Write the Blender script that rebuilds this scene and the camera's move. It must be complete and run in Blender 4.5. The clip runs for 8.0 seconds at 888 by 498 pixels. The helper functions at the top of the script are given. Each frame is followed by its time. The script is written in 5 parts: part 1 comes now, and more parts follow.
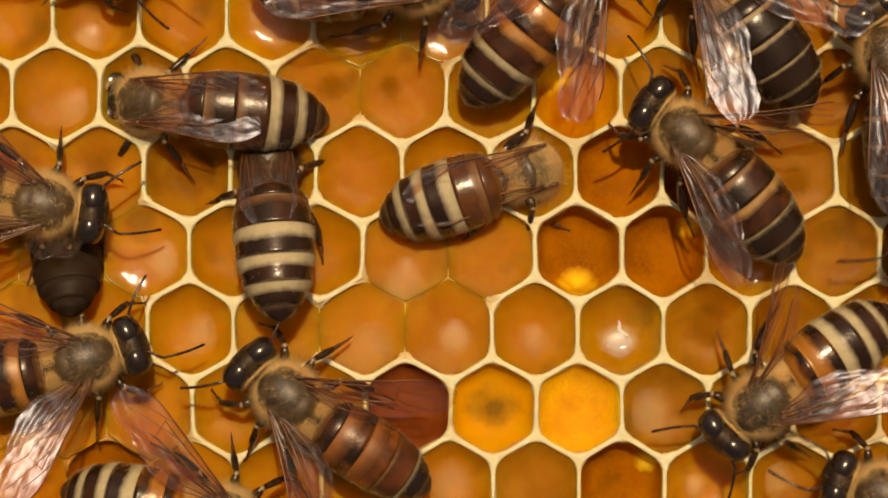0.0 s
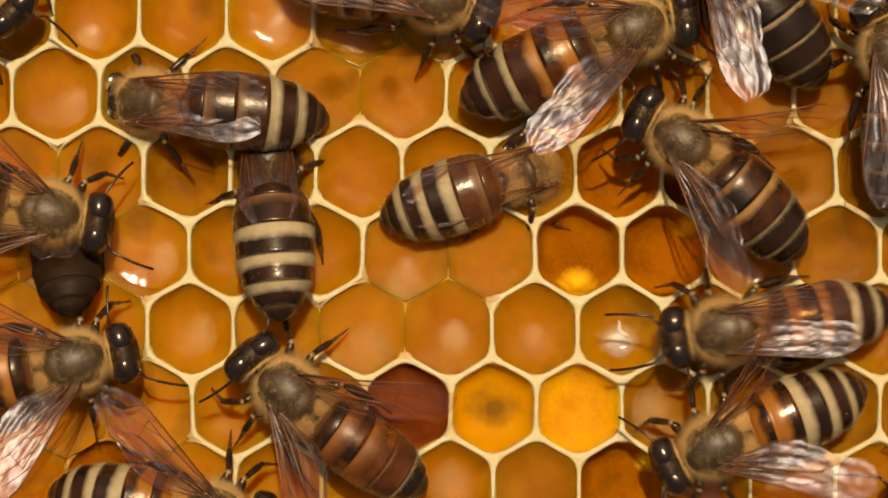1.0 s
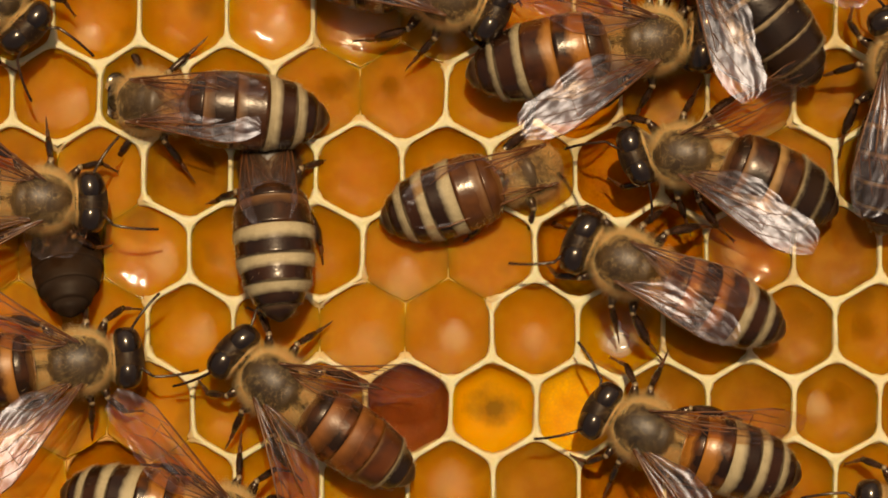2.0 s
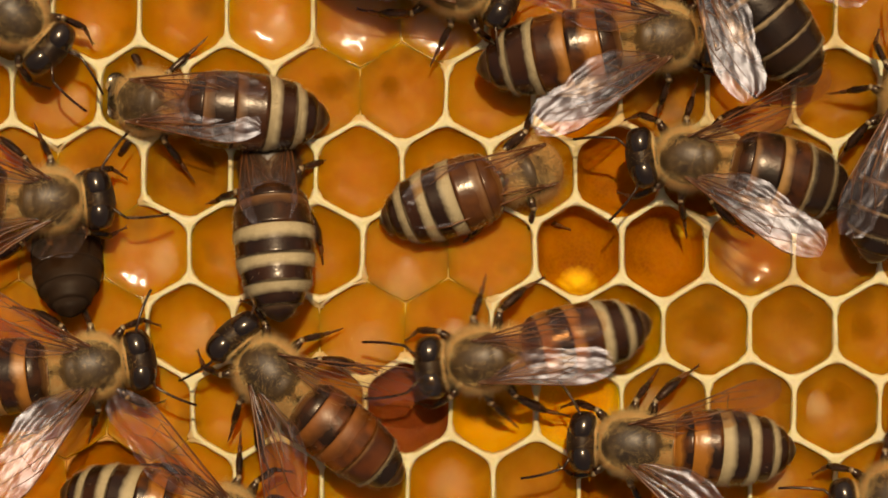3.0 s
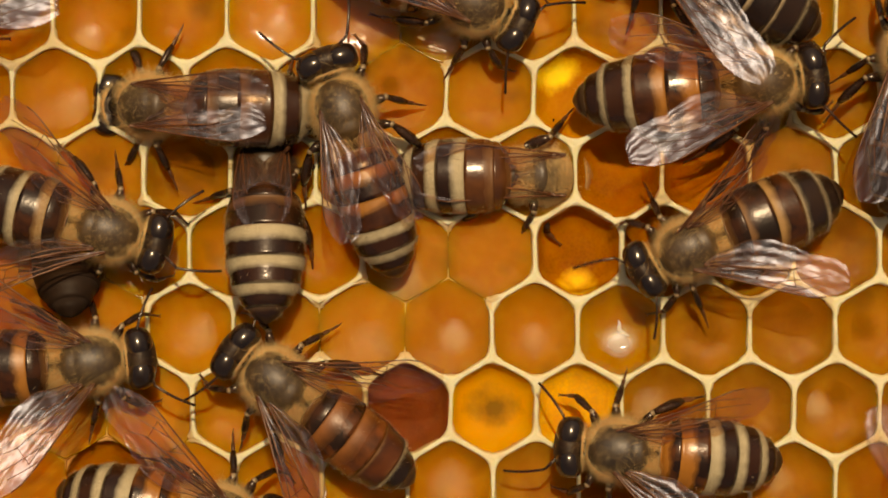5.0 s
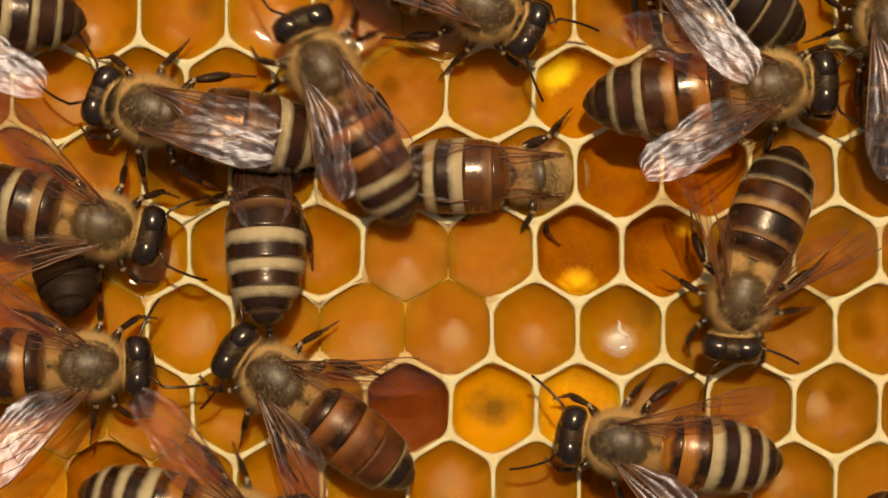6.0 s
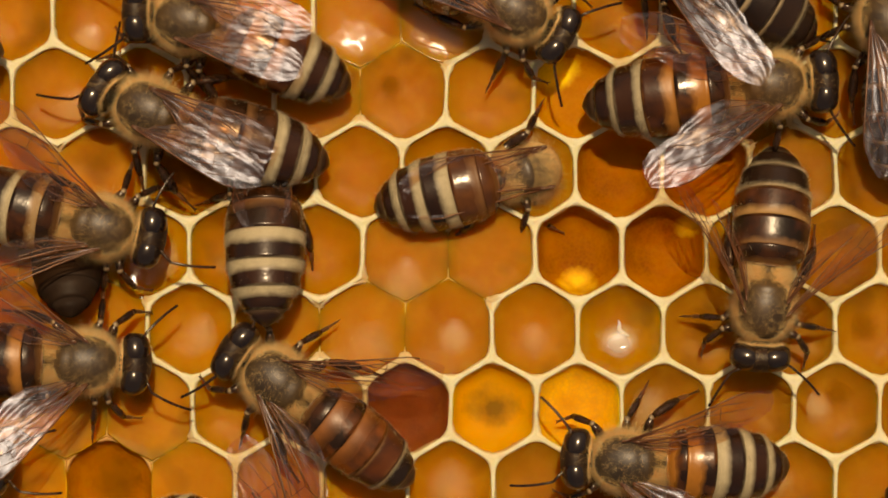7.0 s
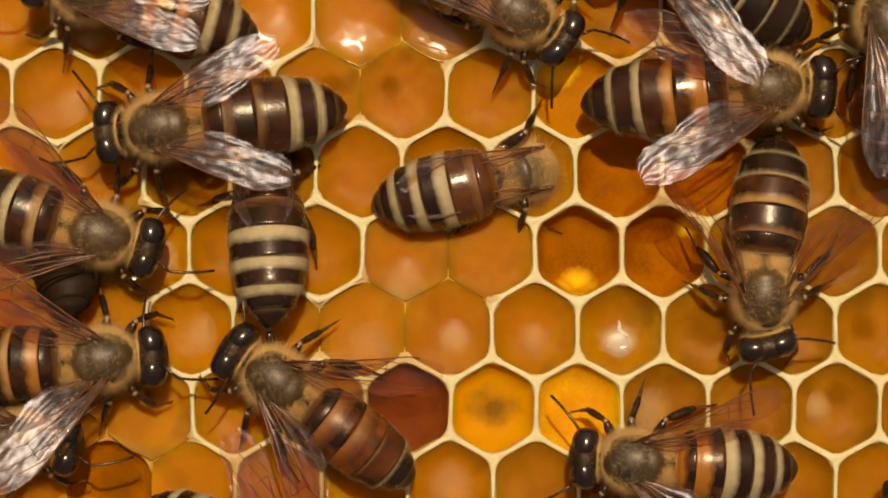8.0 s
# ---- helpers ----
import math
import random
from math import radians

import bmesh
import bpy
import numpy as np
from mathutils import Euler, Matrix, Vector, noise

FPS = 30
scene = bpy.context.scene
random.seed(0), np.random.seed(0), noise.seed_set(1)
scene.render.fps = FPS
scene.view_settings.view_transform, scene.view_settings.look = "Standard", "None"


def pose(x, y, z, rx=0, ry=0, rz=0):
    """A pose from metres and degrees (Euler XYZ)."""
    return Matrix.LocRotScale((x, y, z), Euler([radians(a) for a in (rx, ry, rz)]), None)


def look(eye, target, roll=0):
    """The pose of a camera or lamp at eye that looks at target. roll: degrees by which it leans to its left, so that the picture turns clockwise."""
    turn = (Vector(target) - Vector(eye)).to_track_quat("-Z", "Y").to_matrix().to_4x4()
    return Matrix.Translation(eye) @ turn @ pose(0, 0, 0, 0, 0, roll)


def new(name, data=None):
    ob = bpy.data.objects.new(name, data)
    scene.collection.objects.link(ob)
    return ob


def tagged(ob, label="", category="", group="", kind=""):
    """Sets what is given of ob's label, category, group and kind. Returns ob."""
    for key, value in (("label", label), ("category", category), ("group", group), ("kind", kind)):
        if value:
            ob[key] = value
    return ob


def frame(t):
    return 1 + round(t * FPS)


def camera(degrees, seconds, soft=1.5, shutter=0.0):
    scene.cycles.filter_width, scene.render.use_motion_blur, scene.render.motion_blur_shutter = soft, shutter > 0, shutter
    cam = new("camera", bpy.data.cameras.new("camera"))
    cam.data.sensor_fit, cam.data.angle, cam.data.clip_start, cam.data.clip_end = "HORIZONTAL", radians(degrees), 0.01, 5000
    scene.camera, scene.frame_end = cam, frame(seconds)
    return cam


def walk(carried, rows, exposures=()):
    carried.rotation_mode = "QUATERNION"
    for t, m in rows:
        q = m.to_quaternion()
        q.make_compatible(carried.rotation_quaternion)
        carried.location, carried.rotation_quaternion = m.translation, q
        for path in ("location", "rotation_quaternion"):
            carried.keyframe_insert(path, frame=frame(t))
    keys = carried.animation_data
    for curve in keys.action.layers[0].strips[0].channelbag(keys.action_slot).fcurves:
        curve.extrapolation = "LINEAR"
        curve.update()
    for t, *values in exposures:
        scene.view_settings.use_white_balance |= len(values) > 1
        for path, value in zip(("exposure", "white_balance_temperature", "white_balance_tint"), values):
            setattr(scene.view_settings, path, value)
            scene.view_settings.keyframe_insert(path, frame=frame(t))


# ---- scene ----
# A patch of honeycomb about 54 mm wide lies face up; honeybees walk over it. All lengths below are in
# millimetres (MM turns them into metres). z = 0 is the top of the cell rims.
MM = 0.001
EYE = 160.0
cam = camera(19.18, 8.0, soft=1.75, shutter=0.5)
walk(cam, [(0.0, look((0, 0, EYE * MM), (0, 0, 0))), (8.0, look((0, 0, EYE * MM), (0, 0, 0)))],
     exposures=[(0.0, 0.11, 8200, 9), (1.7, 0.08, 8200, 9), (3.0, 0.04, 8200, 9), (8.0, 0.05, 8200, 9)])

# ---- light: midday sun from the far side of the comb, clear sky ----
SUN_TILT, SUN_SIDE = radians(21), radians(6)
to_sun = Vector((math.sin(SUN_SIDE) * math.sin(SUN_TILT), math.cos(SUN_SIDE) * math.sin(SUN_TILT), math.cos(SUN_TILT)))
world = bpy.data.worlds.new("sky")
scene.world = world
world.use_nodes = True
sky = world.node_tree.nodes.new("ShaderNodeTexSky")
sky.sky_type, sky.sun_disc = "NISHITA", False
sky.air_density, sky.dust_density, sky.ozone_density = 0.6, 4.0, 0.5
sky.sun_elevation, sky.sun_rotation = math.asin(to_sun.z), math.atan2(to_sun.x, to_sun.y)
world.node_tree.links.new(sky.outputs[0], world.node_tree.nodes["Background"].inputs[0])
world.node_tree.nodes["Background"].inputs[1].default_value = 0.072
lamp = bpy.data.lights.new("sun", "SUN")
lamp.energy, lamp.angle, lamp.color = 3.62, radians(1.0), (1.0, 0.94, 0.83)
sun = new("sun", lamp)
sun.matrix_world = look(to_sun * 2, (0, 0, 0))


# ---- materials ----
class Nodes:
    """A small builder for one node material."""

    def __init__(self, name):
        self.mat = bpy.data.materials.new(name)
        self.mat.use_nodes = True
        self.tree = self.mat.node_tree
        self.bsdf = self.tree.nodes["Principled BSDF"]
        self.out = self.tree.nodes["Material Output"]

    def add(self, kind, inputs=(), operation=None, data_type=None, blend_type=None):
        node = self.tree.nodes.new(kind)
        if operation:
            node.operation = operation
        if data_type:
            node.data_type = data_type
        if blend_type:
            node.blend_type = blend_type
        for key, value in dict(inputs).items():
            self.put(node, key, value)
        return node

    def put(self, node, key, value):
        if isinstance(value, bpy.types.NodeSocket):
            self.tree.links.new(value, node.inputs[key])
        else:
            node.inputs[key].default_value = value

    def coords(self, which="Object"):
        return self.add("ShaderNodeTexCoord").outputs[which]

    def noise(self, scale, detail=4.0, rough=0.55, vector=None, which="Fac"):
        return self.add("ShaderNodeTexNoise", {"Vector": vector or self.coords(), "Scale": scale, "Detail": detail, "Roughness": rough}).outputs[which]

    def ramp(self, fac, stops):
        node = self.add("ShaderNodeValToRGB", {"Fac": fac})
        ramp = node.color_ramp
        while len(ramp.elements) < len(stops):
            ramp.elements.new(0.5)
        for el, (at, col) in zip(ramp.elements, stops):
            el.position = at
            el.color = (*col, 1) if len(col) == 3 else col
        return node.outputs["Color"]

    def mix(self, fac, a, b, blend="MIX"):
        return self.add("ShaderNodeMix", {0: fac, 6: a, 7: b}, data_type="RGBA", blend_type=blend).outputs[2]

    def math(self, op, a, b=0.0, c=0.0):
        node = self.add("ShaderNodeMath", operation=op)
        for i, v in enumerate((a, b, c)):
            self.put(node, i, v)
        return node.outputs[0]

    def patch(self, x, y, radius):
        """1 within a ragged blot round (x, y) millimetres of the object's middle, 0 outside."""
        d = self.add("ShaderNodeVectorMath", {0: self.coords(), 1: (x * MM, y * MM, 0.0)}, operation="SUBTRACT").outputs[0]
        d = self.add("ShaderNodeVectorMath", {0: d, 1: (1.0, 1.3, 0.0)}, operation="MULTIPLY").outputs[0]
        far = self.math("DIVIDE", self.add("ShaderNodeVectorMath", {0: d}, operation="LENGTH").outputs["Value"], radius * MM)
        far = self.math("ADD", far, self.math("MULTIPLY", self.math("SUBTRACT", self.noise(750), 0.5), 1.3))
        return self.ramp(far, [(0.25, (1, 1, 1)), (1.0, (0, 0, 0))])

    def bump(self, height, strength, distance):
        return self.add("ShaderNodeBump", {"Height": height, "Strength": strength, "Distance": distance}).outputs[0]

    def set(self, **values):
        for key, value in values.items():
            self.put(self.bsdf, key.replace("_", " "), value)
        return self.mat


def rgb(r, g, b):
    return (r, g, b, 1.0)


def wax_material():
    # fresh cream wax along the rims, amber-stained walls below; uv.x: how fresh the rim is, uv.y: millimetres below the rim
    n = Nodes("wax")
    uv = n.add("ShaderNodeSeparateXYZ", {0: n.coords("UV")})
    pos = n.add("ShaderNodeNewGeometry").outputs["Position"]
    grain = n.noise(900, vector=pos)
    blotch = n.noise(190, vector=pos)
    cream = n.mix(grain, rgb(0.58, 0.435, 0.195), rgb(0.75, 0.63, 0.38))
    rand = n.add("ShaderNodeObjectInfo").outputs["Random"]
    amber = n.mix(blotch, rgb(0.70, 0.25, 0.010), rgb(0.80, 0.34, 0.018))
    amber = n.mix(n.math("MULTIPLY", rand, 0.5), amber, rgb(0.60, 0.21, 0.005))
    depth = n.math("ADD", uv.outputs[1], n.math("MULTIPLY", n.math("SUBTRACT", blotch, 0.5), 0.35))
    fade = n.math("SUBTRACT", 1.0, n.math("SMOOTH_MIN", n.math("DIVIDE", depth, 0.85), 1.0, 0.2))
    worn = n.math("MULTIPLY_ADD", n.noise(130, 3, 0.6, vector=pos), 0.9, 0.55)
    fresh = n.math("MULTIPLY", n.math("MULTIPLY", n.math("MAXIMUM", fade, 0.0), uv.outputs[0]), worn)
    col = n.mix(n.math("MINIMUM", fresh, 1.0), amber, cream)
    b = n.bump(n.math("ADD", grain, n.noise(2600, vector=pos)), 0.6, 0.00014)
    n.set(Base_Color=col, Roughness=0.5, Normal=b, Specular_IOR_Level=0.3, Subsurface_Weight=0.4, Subsurface_Scale=0.0004, Subsurface_Radius=(1.0, 0.6, 0.22))
    glow = n.add("ShaderNodeBsdfTranslucent", {"Color": n.mix(0.5, col, rgb(0.95, 0.45, 0.03)), "Normal": b})
    both = n.add("ShaderNodeMixShader", {0: n.math("MULTIPLY_ADD", n.math("MINIMUM", fresh, 1.0), -0.32, 0.42), 1: n.bsdf.outputs[0], 2: glow.outputs[0]})
    # below the rim the walls are thin enough for light to pass
    thin = n.math("MULTIPLY", n.math("SUBTRACT", 1.0, n.math("MINIMUM", fresh, 1.0)), n.math("MULTIPLY", n.math("MINIMUM", n.math("DIVIDE", uv.outputs[1], 0.8), 1.0), 0.82))
    clear = n.add("ShaderNodeBsdfTransparent", {"Color": rgb(1.0, 0.80, 0.38)})
    wall = n.add("ShaderNodeMixShader", {0: thin, 1: both.outputs[0], 2: clear.outputs[0]})
    n.put(n.out, 0, wall.outputs[0])
    return n.mat


def nectar_material(name, deep, light, gloss=0.02, rough=0.3, patch=None):
    # syrup over an amber floor: cloudy body with darker specks of pollen sunk in it, satin or wet skin
    n = Nodes(name)
    pos = n.add("ShaderNodeNewGeometry").outputs["Position"]
    cloud = n.noise(310, 3, 0.5, vector=pos)
    rand = n.add("ShaderNodeObjectInfo").outputs["Random"]
    col = n.mix(n.ramp(cloud, [(0.35, (0, 0, 0)), (0.68, (1, 1, 1))]), deep, light)
    col = n.mix(n.math("MULTIPLY", rand, 0.6), col, rgb(0.40, 0.13, 0.003))
    haze = n.ramp(n.noise(700, 3, 0.6, vector=pos), [(0.42, (0, 0, 0)), (0.70, (1, 1, 1))])
    col = n.mix(n.math("MULTIPLY", haze, 0.10), col, rgb(0.62, 0.32, 0.04))
    speck = n.ramp(n.noise(330, 2, 0.4, vector=pos), [(0.57, (0, 0, 0)), (0.72, (1, 1, 1))])
    col = n.mix(n.math("MULTIPLY", n.noise(1100, 4, 0.6, vector=pos), 0.30), col, rgb(0.40, 0.14, 0.004))
    col = n.mix(n.math("MULTIPLY", speck, 0.5), col, rgb(0.13, 0.05, 0.005))
    if patch:
        col = n.mix(n.patch(*patch[:3]), col, patch[3])
    b = n.bump(n.noise(230, 3, vector=pos), 0.42 if gloss > 0.5 else 0.3, 0.0007)
    n.set(Base_Color=col, Roughness=0.65, Normal=b, Specular_IOR_Level=0.03, Coat_Weight=gloss, Coat_Roughness=rough, Coat_IOR=1.35, Coat_Normal=b)
    return n.set(Subsurface_Weight=1.0, Subsurface_Scale=0.0035, Subsurface_Radius=(1.0, 0.5, 0.12))


def lens_material(name, a, b_, thick, rough, ragged):
    # a thin lens, paler or darker than the nectar, that thins out towards its edge
    n = Nodes(name)
    c = n.add("ShaderNodeVectorMath", {0: n.coords(), 1: (1.0, 1.0, 0.0)}, operation="MULTIPLY").outputs[0]
    pos = n.add("ShaderNodeNewGeometry").outputs["Position"]
    far = n.math("MULTIPLY", n.add("ShaderNodeVectorMath", {0: c}, operation="LENGTH").outputs["Value"], 820.0)
    far = n.math("ADD", far, n.math("MULTIPLY", n.math("SUBTRACT", n.noise(600, vector=pos), 0.5), ragged))
    cover = n.add("ShaderNodeSeparateColor", {0: n.ramp(far, [(0.0, (1, 1, 1)), (0.32, (0.88, 0.88, 0.88)), (0.52, (0.55, 0.55, 0.55)), (0.74, (0.15, 0.15, 0.15)), (0.95, (0, 0, 0))])}).outputs[0]
    cover = n.math("MULTIPLY", cover, n.math("MULTIPLY_ADD", n.add("ShaderNodeObjectInfo").outputs["Random"], thick * 0.6, thick * 0.7))
    n.set(Base_Color=n.mix(n.noise(900, vector=pos), a, b_), Roughness=rough, Specular_IOR_Level=0.5 if rough < 0.5 else 0.0)
    clear = n.add("ShaderNodeBsdfTransparent")
    both = n.add("ShaderNodeMixShader", {0: cover, 1: clear.outputs[0], 2: n.bsdf.outputs[0]})
    n.put(n.out, 0, both.outputs[0])
    return n.mat


def pollen_material(name, a, b_, c, patch=None):
    # patch: x, y, radius in millimetres from the middle of the cell, and the colour there: another pollen, in one cell
    # painted sunlight
    n = Nodes(name)
    pos = n.add("ShaderNodeNewGeometry").outputs["Position"]
    big = n.noise(330, 3, vector=pos)
    grain = n.add("ShaderNodeTexVoronoi", {"Vector": pos, "Scale": 4800.0}).outputs["Distance"]
    col = n.mix(n.ramp(big, [(0.38, (0, 0, 0)), (0.6, (1, 1, 1))]), a, b_)
    col = n.mix(n.math("MULTIPLY", grain, 0.5), col, c)
    if patch:
        col = n.mix(n.patch(*patch[:3]), col, patch[3])
    b = n.bump(n.math("ADD", grain, big), 0.14, 0.00007)
    n.set(Subsurface_Weight=1.0, Subsurface_Scale=0.0008, Subsurface_Radius=(1.0, 0.5, 0.15))
    return n.set(Base_Color=col, Roughness=0.6, Normal=b, Specular_IOR_Level=0.03)


def tergite_material(name, band, edge, horn, width, polish=0.23, nap=0.40, marble=0.28, soft_edge=0.24):
    # uv.x runs from the front to the rear edge of one plate: felt band in front, polished horn behind
    n = Nodes(name)
    uv = n.add("ShaderNodeSeparateXYZ", {0: n.coords("UV")})
    grain = n.noise(1500, 5)
    soft = n.noise(420, 3)
    at = n.math("ADD", uv.outputs[0], n.math("MULTIPLY", n.math("SUBTRACT", soft, 0.5), marble))
    at = n.math("ADD", at, n.math("MULTIPLY", n.math("SUBTRACT", grain, 0.5), 0.16))
    felt = n.ramp(at, [(0.0, (1, 1, 1)), (width, (1, 1, 1)), (width + soft_edge, (0, 0, 0)), (0.93, (0, 0, 0)), (1.0, (0.25, 0.25, 0.25))])
    dark = n.mix(n.ramp(soft, [(0.4, (0, 0, 0)), (0.66, (1, 1, 1))]), horn, edge)
    col = n.mix(felt, dark, n.mix(grain, band, rgb(band[0] * 0.6, band[1] * 0.55, band[2] * 0.5)))
    rough = n.math("ADD", polish, n.math("MULTIPLY", n.add("ShaderNodeSeparateColor", {0: felt}).outputs[0], nap))
    b = n.bump(n.math("ADD", n.noise(5200, 3), n.math("MULTIPLY", soft, 0.8)), 0.28, 0.00004)
    return n.set(Base_Color=col, Roughness=rough, Normal=b, Specular_IOR_Level=0.5 if polish < 0.5 else 0.12, Specular_Tint=rgb(1.0, 0.84, 0.68))


def cuticle_material(name, a, b_, rough, scale=900, bump=0.3, shine=0.5):
    n = Nodes(name)
    g = n.noise(scale, 5)
    col = n.mix(n.ramp(g, [(0.35, (0, 0, 0)), (0.7, (1, 1, 1))]), a, b_)
    return n.set(Specular_IOR_Level=shine, Specular_Tint=rgb(1.0, 0.82, 0.62), Base_Color=col, Roughness=n.math("ADD", rough, n.math("MULTIPLY", g, 0.12)), Normal=n.bump(n.noise(scale * 4, 3), bump, 0.00005))


def thorax_material():
    # slate black on some bees, olive brown on others, with a dull uneven sheen
    n = Nodes("thorax_cuticle")
    rand = n.add("ShaderNodeObjectInfo").outputs["Random"]
    blotch = n.ramp(n.noise(420, 5), [(0.35, (0, 0, 0)), (0.7, (1, 1, 1))])
    slate = n.mix(blotch, rgb(0.012, 0.008, 0.005), rgb(0.055, 0.034, 0.018))
    olive = n.mix(blotch, rgb(0.030, 0.014, 0.004), rgb(0.115, 0.055, 0.014))
    rough = n.math("MULTIPLY_ADD", n.noise(700, 3), 0.26, 0.34)
    b = n.bump(n.math("ADD", n.noise(1700, 3), n.math("MULTIPLY", n.noise(520, 3), 1.5)), 0.45, 0.00007)
    return n.set(Base_Color=n.mix(rand, slate, olive), Roughness=rough, Specular_IOR_Level=0.5, Specular_Tint=rgb(1.0, 0.90, 0.80), Normal=b)


def hair_material(name, a, b_):
    n = Nodes(name)
    r = n.add("ShaderNodeNewGeometry").outputs["Random Per Island"]
    col = n.mix(r, a, b_)
    n.set(Base_Color=col, Roughness=0.55)
    glow = n.add("ShaderNodeBsdfTranslucent", {"Color": col})
    both = n.add("ShaderNodeMixShader", {0: 0.55, 1: n.bsdf.outputs[0], 2: glow.outputs[0]})
    n.put(n.out, 0, both.outputs[0])
    return n.mat


def membrane_material():
    # clear brownish film, crinkled like foil along the wing: sharp small glints where a pleat faces the light
    n = Nodes("wing_membrane")
    along = n.add("ShaderNodeVectorMath", {0: n.coords(), 1: (0.45, 1.6, 1.0)}, operation="MULTIPLY").outputs[0]
    skew = n.add("ShaderNodeVectorRotate", {"Vector": along, "Angle": 0.45}).outputs[0]
    rumple = n.noise(560, 2, vector=skew)
    fine = n.noise(2600, 4, 0.6, vector=skew)
    b = n.bump(n.math("ADD", n.math("MULTIPLY", rumple, 0.45), n.math("MULTIPLY", fine, 0.30)), 0.22, 0.00030)
    clear = n.add("ShaderNodeBsdfTransparent", {"Color": n.mix(rumple, rgb(0.86, 0.68, 0.50), rgb(0.96, 0.86, 0.74))})
    film = n.add("ShaderNodeBsdfGlossy", {"Color": n.mix(fine, rgb(0.95, 0.88, 0.94), rgb(0.88, 0.88, 1.0)), "Roughness": n.math("MULTIPLY_ADD", fine, 0.24, 0.24), "Normal": b})
    milky = n.add("ShaderNodeBsdfDiffuse", {"Color": rgb(0.55, 0.38, 0.24)})
    gloss = n.add("ShaderNodeLayerWeight", {"Blend": 0.30}).outputs["Fresnel"]
    flake = n.add("ShaderNodeSeparateColor", {0: n.ramp(fine, [(0.40, (0, 0, 0)), (0.64, (1, 1, 1))])}).outputs[0]
    one = n.add("ShaderNodeMixShader", {0: 0.02, 1: clear.outputs[0], 2: milky.outputs[0]})
    two = n.add("ShaderNodeMixShader", {0: n.math("MULTIPLY_ADD", gloss, 0.10, n.math("MULTIPLY_ADD", flake, 0.052, 0.026)), 1: one.outputs[0], 2: film.outputs[0]})
    n.put(n.out, 0, two.outputs[0])
    return n.mat


WAX = wax_material()
NECTAR = nectar_material("nectar", rgb(0.325, 0.091, 0.003), rgb(0.455, 0.150, 0.006), 0.10, 0.38)
PALE_NECTAR = nectar_material("pale_nectar", rgb(0.37, 0.120, 0.005), rgb(0.50, 0.185, 0.008), 0.10, 0.38)
WET = nectar_material("wet_nectar", rgb(0.46, 0.145, 0.003), rgb(0.58, 0.205, 0.006), 1.0, 0.19)
DARK_NECTAR = nectar_material("brown_nectar", rgb(0.205, 0.065, 0.003), rgb(0.32, 0.108, 0.006), 0.10, 0.38)
# pale lenses: sky reflections and sunlit cell floors put into colour
GLEAM = lens_material("painted_gleam", rgb(0.70, 0.42, 0.14), rgb(0.80, 0.57, 0.29), 0.22, 0.25, 0.5)
JELLY = lens_material("brood_food", rgb(0.50, 0.39, 0.27), rgb(0.62, 0.53, 0.42), 0.50, 0.34, 0.9)
SMUDGE = lens_material("sunken_pollen", rgb(0.17, 0.055, 0.002), rgb(0.26, 0.085, 0.003), 0.50, 0.6, 0.9)
BROOD = nectar_material("nectar_with_milky_food", rgb(0.36, 0.12, 0.001), rgb(0.46, 0.18, 0.003), 0.9, 0.09, (-0.1, -0.35, 1.3, rgb(0.48, 0.29, 0.10)))
YELLOW = pollen_material("yellow_pollen", rgb(0.60, 0.23, 0.006), rgb(0.75, 0.36, 0.012), rgb(0.45, 0.20, 0.02))
RUST_COLOURS = rgb(0.20, 0.048, 0.001), rgb(0.34, 0.095, 0.001), rgb(0.36, 0.12, 0.002)
RUST = pollen_material("rust_pollen", *RUST_COLOURS)
# the gold patch paints sunlight that reaches the lower part of the cell
RUST_SUNLIT = pollen_material("rust_pollen_sunlit_below", *RUST_COLOURS, (0.05, -1.75, 1.3, rgb(0.80, 0.42, 0.02)))
RUST_CORNER = pollen_material("rust_pollen_with_gold_corner", *RUST_COLOURS, (1.5, 1.5, 0.9, rgb(0.85, 0.50, 0.03)))
# amber base darkened in colour for the shade of the bee above it
SUNNY = pollen_material("shaded_amber_pollen_with_yellow", rgb(0.36, 0.115, 0.003), rgb(0.44, 0.150, 0.004), rgb(0.48, 0.18, 0.008), (-1.1, 1.2, 1.6, rgb(0.95, 0.60, 0.03)))
WINE = pollen_material("wine_red_pollen", rgb(0.13, 0.024, 0.004), rgb(0.20, 0.042, 0.006), rgb(0.21, 0.052, 0.010))
OLIVE = pollen_material("olive_pollen", rgb(0.62, 0.24, 0.006), rgb(0.54, 0.22, 0.006), rgb(0.50, 0.23, 0.012), (-0.05, 0.15, 1.9, rgb(0.21, 0.095, 0.006)))
TAN = rgb(0.48, 0.365, 0.20)
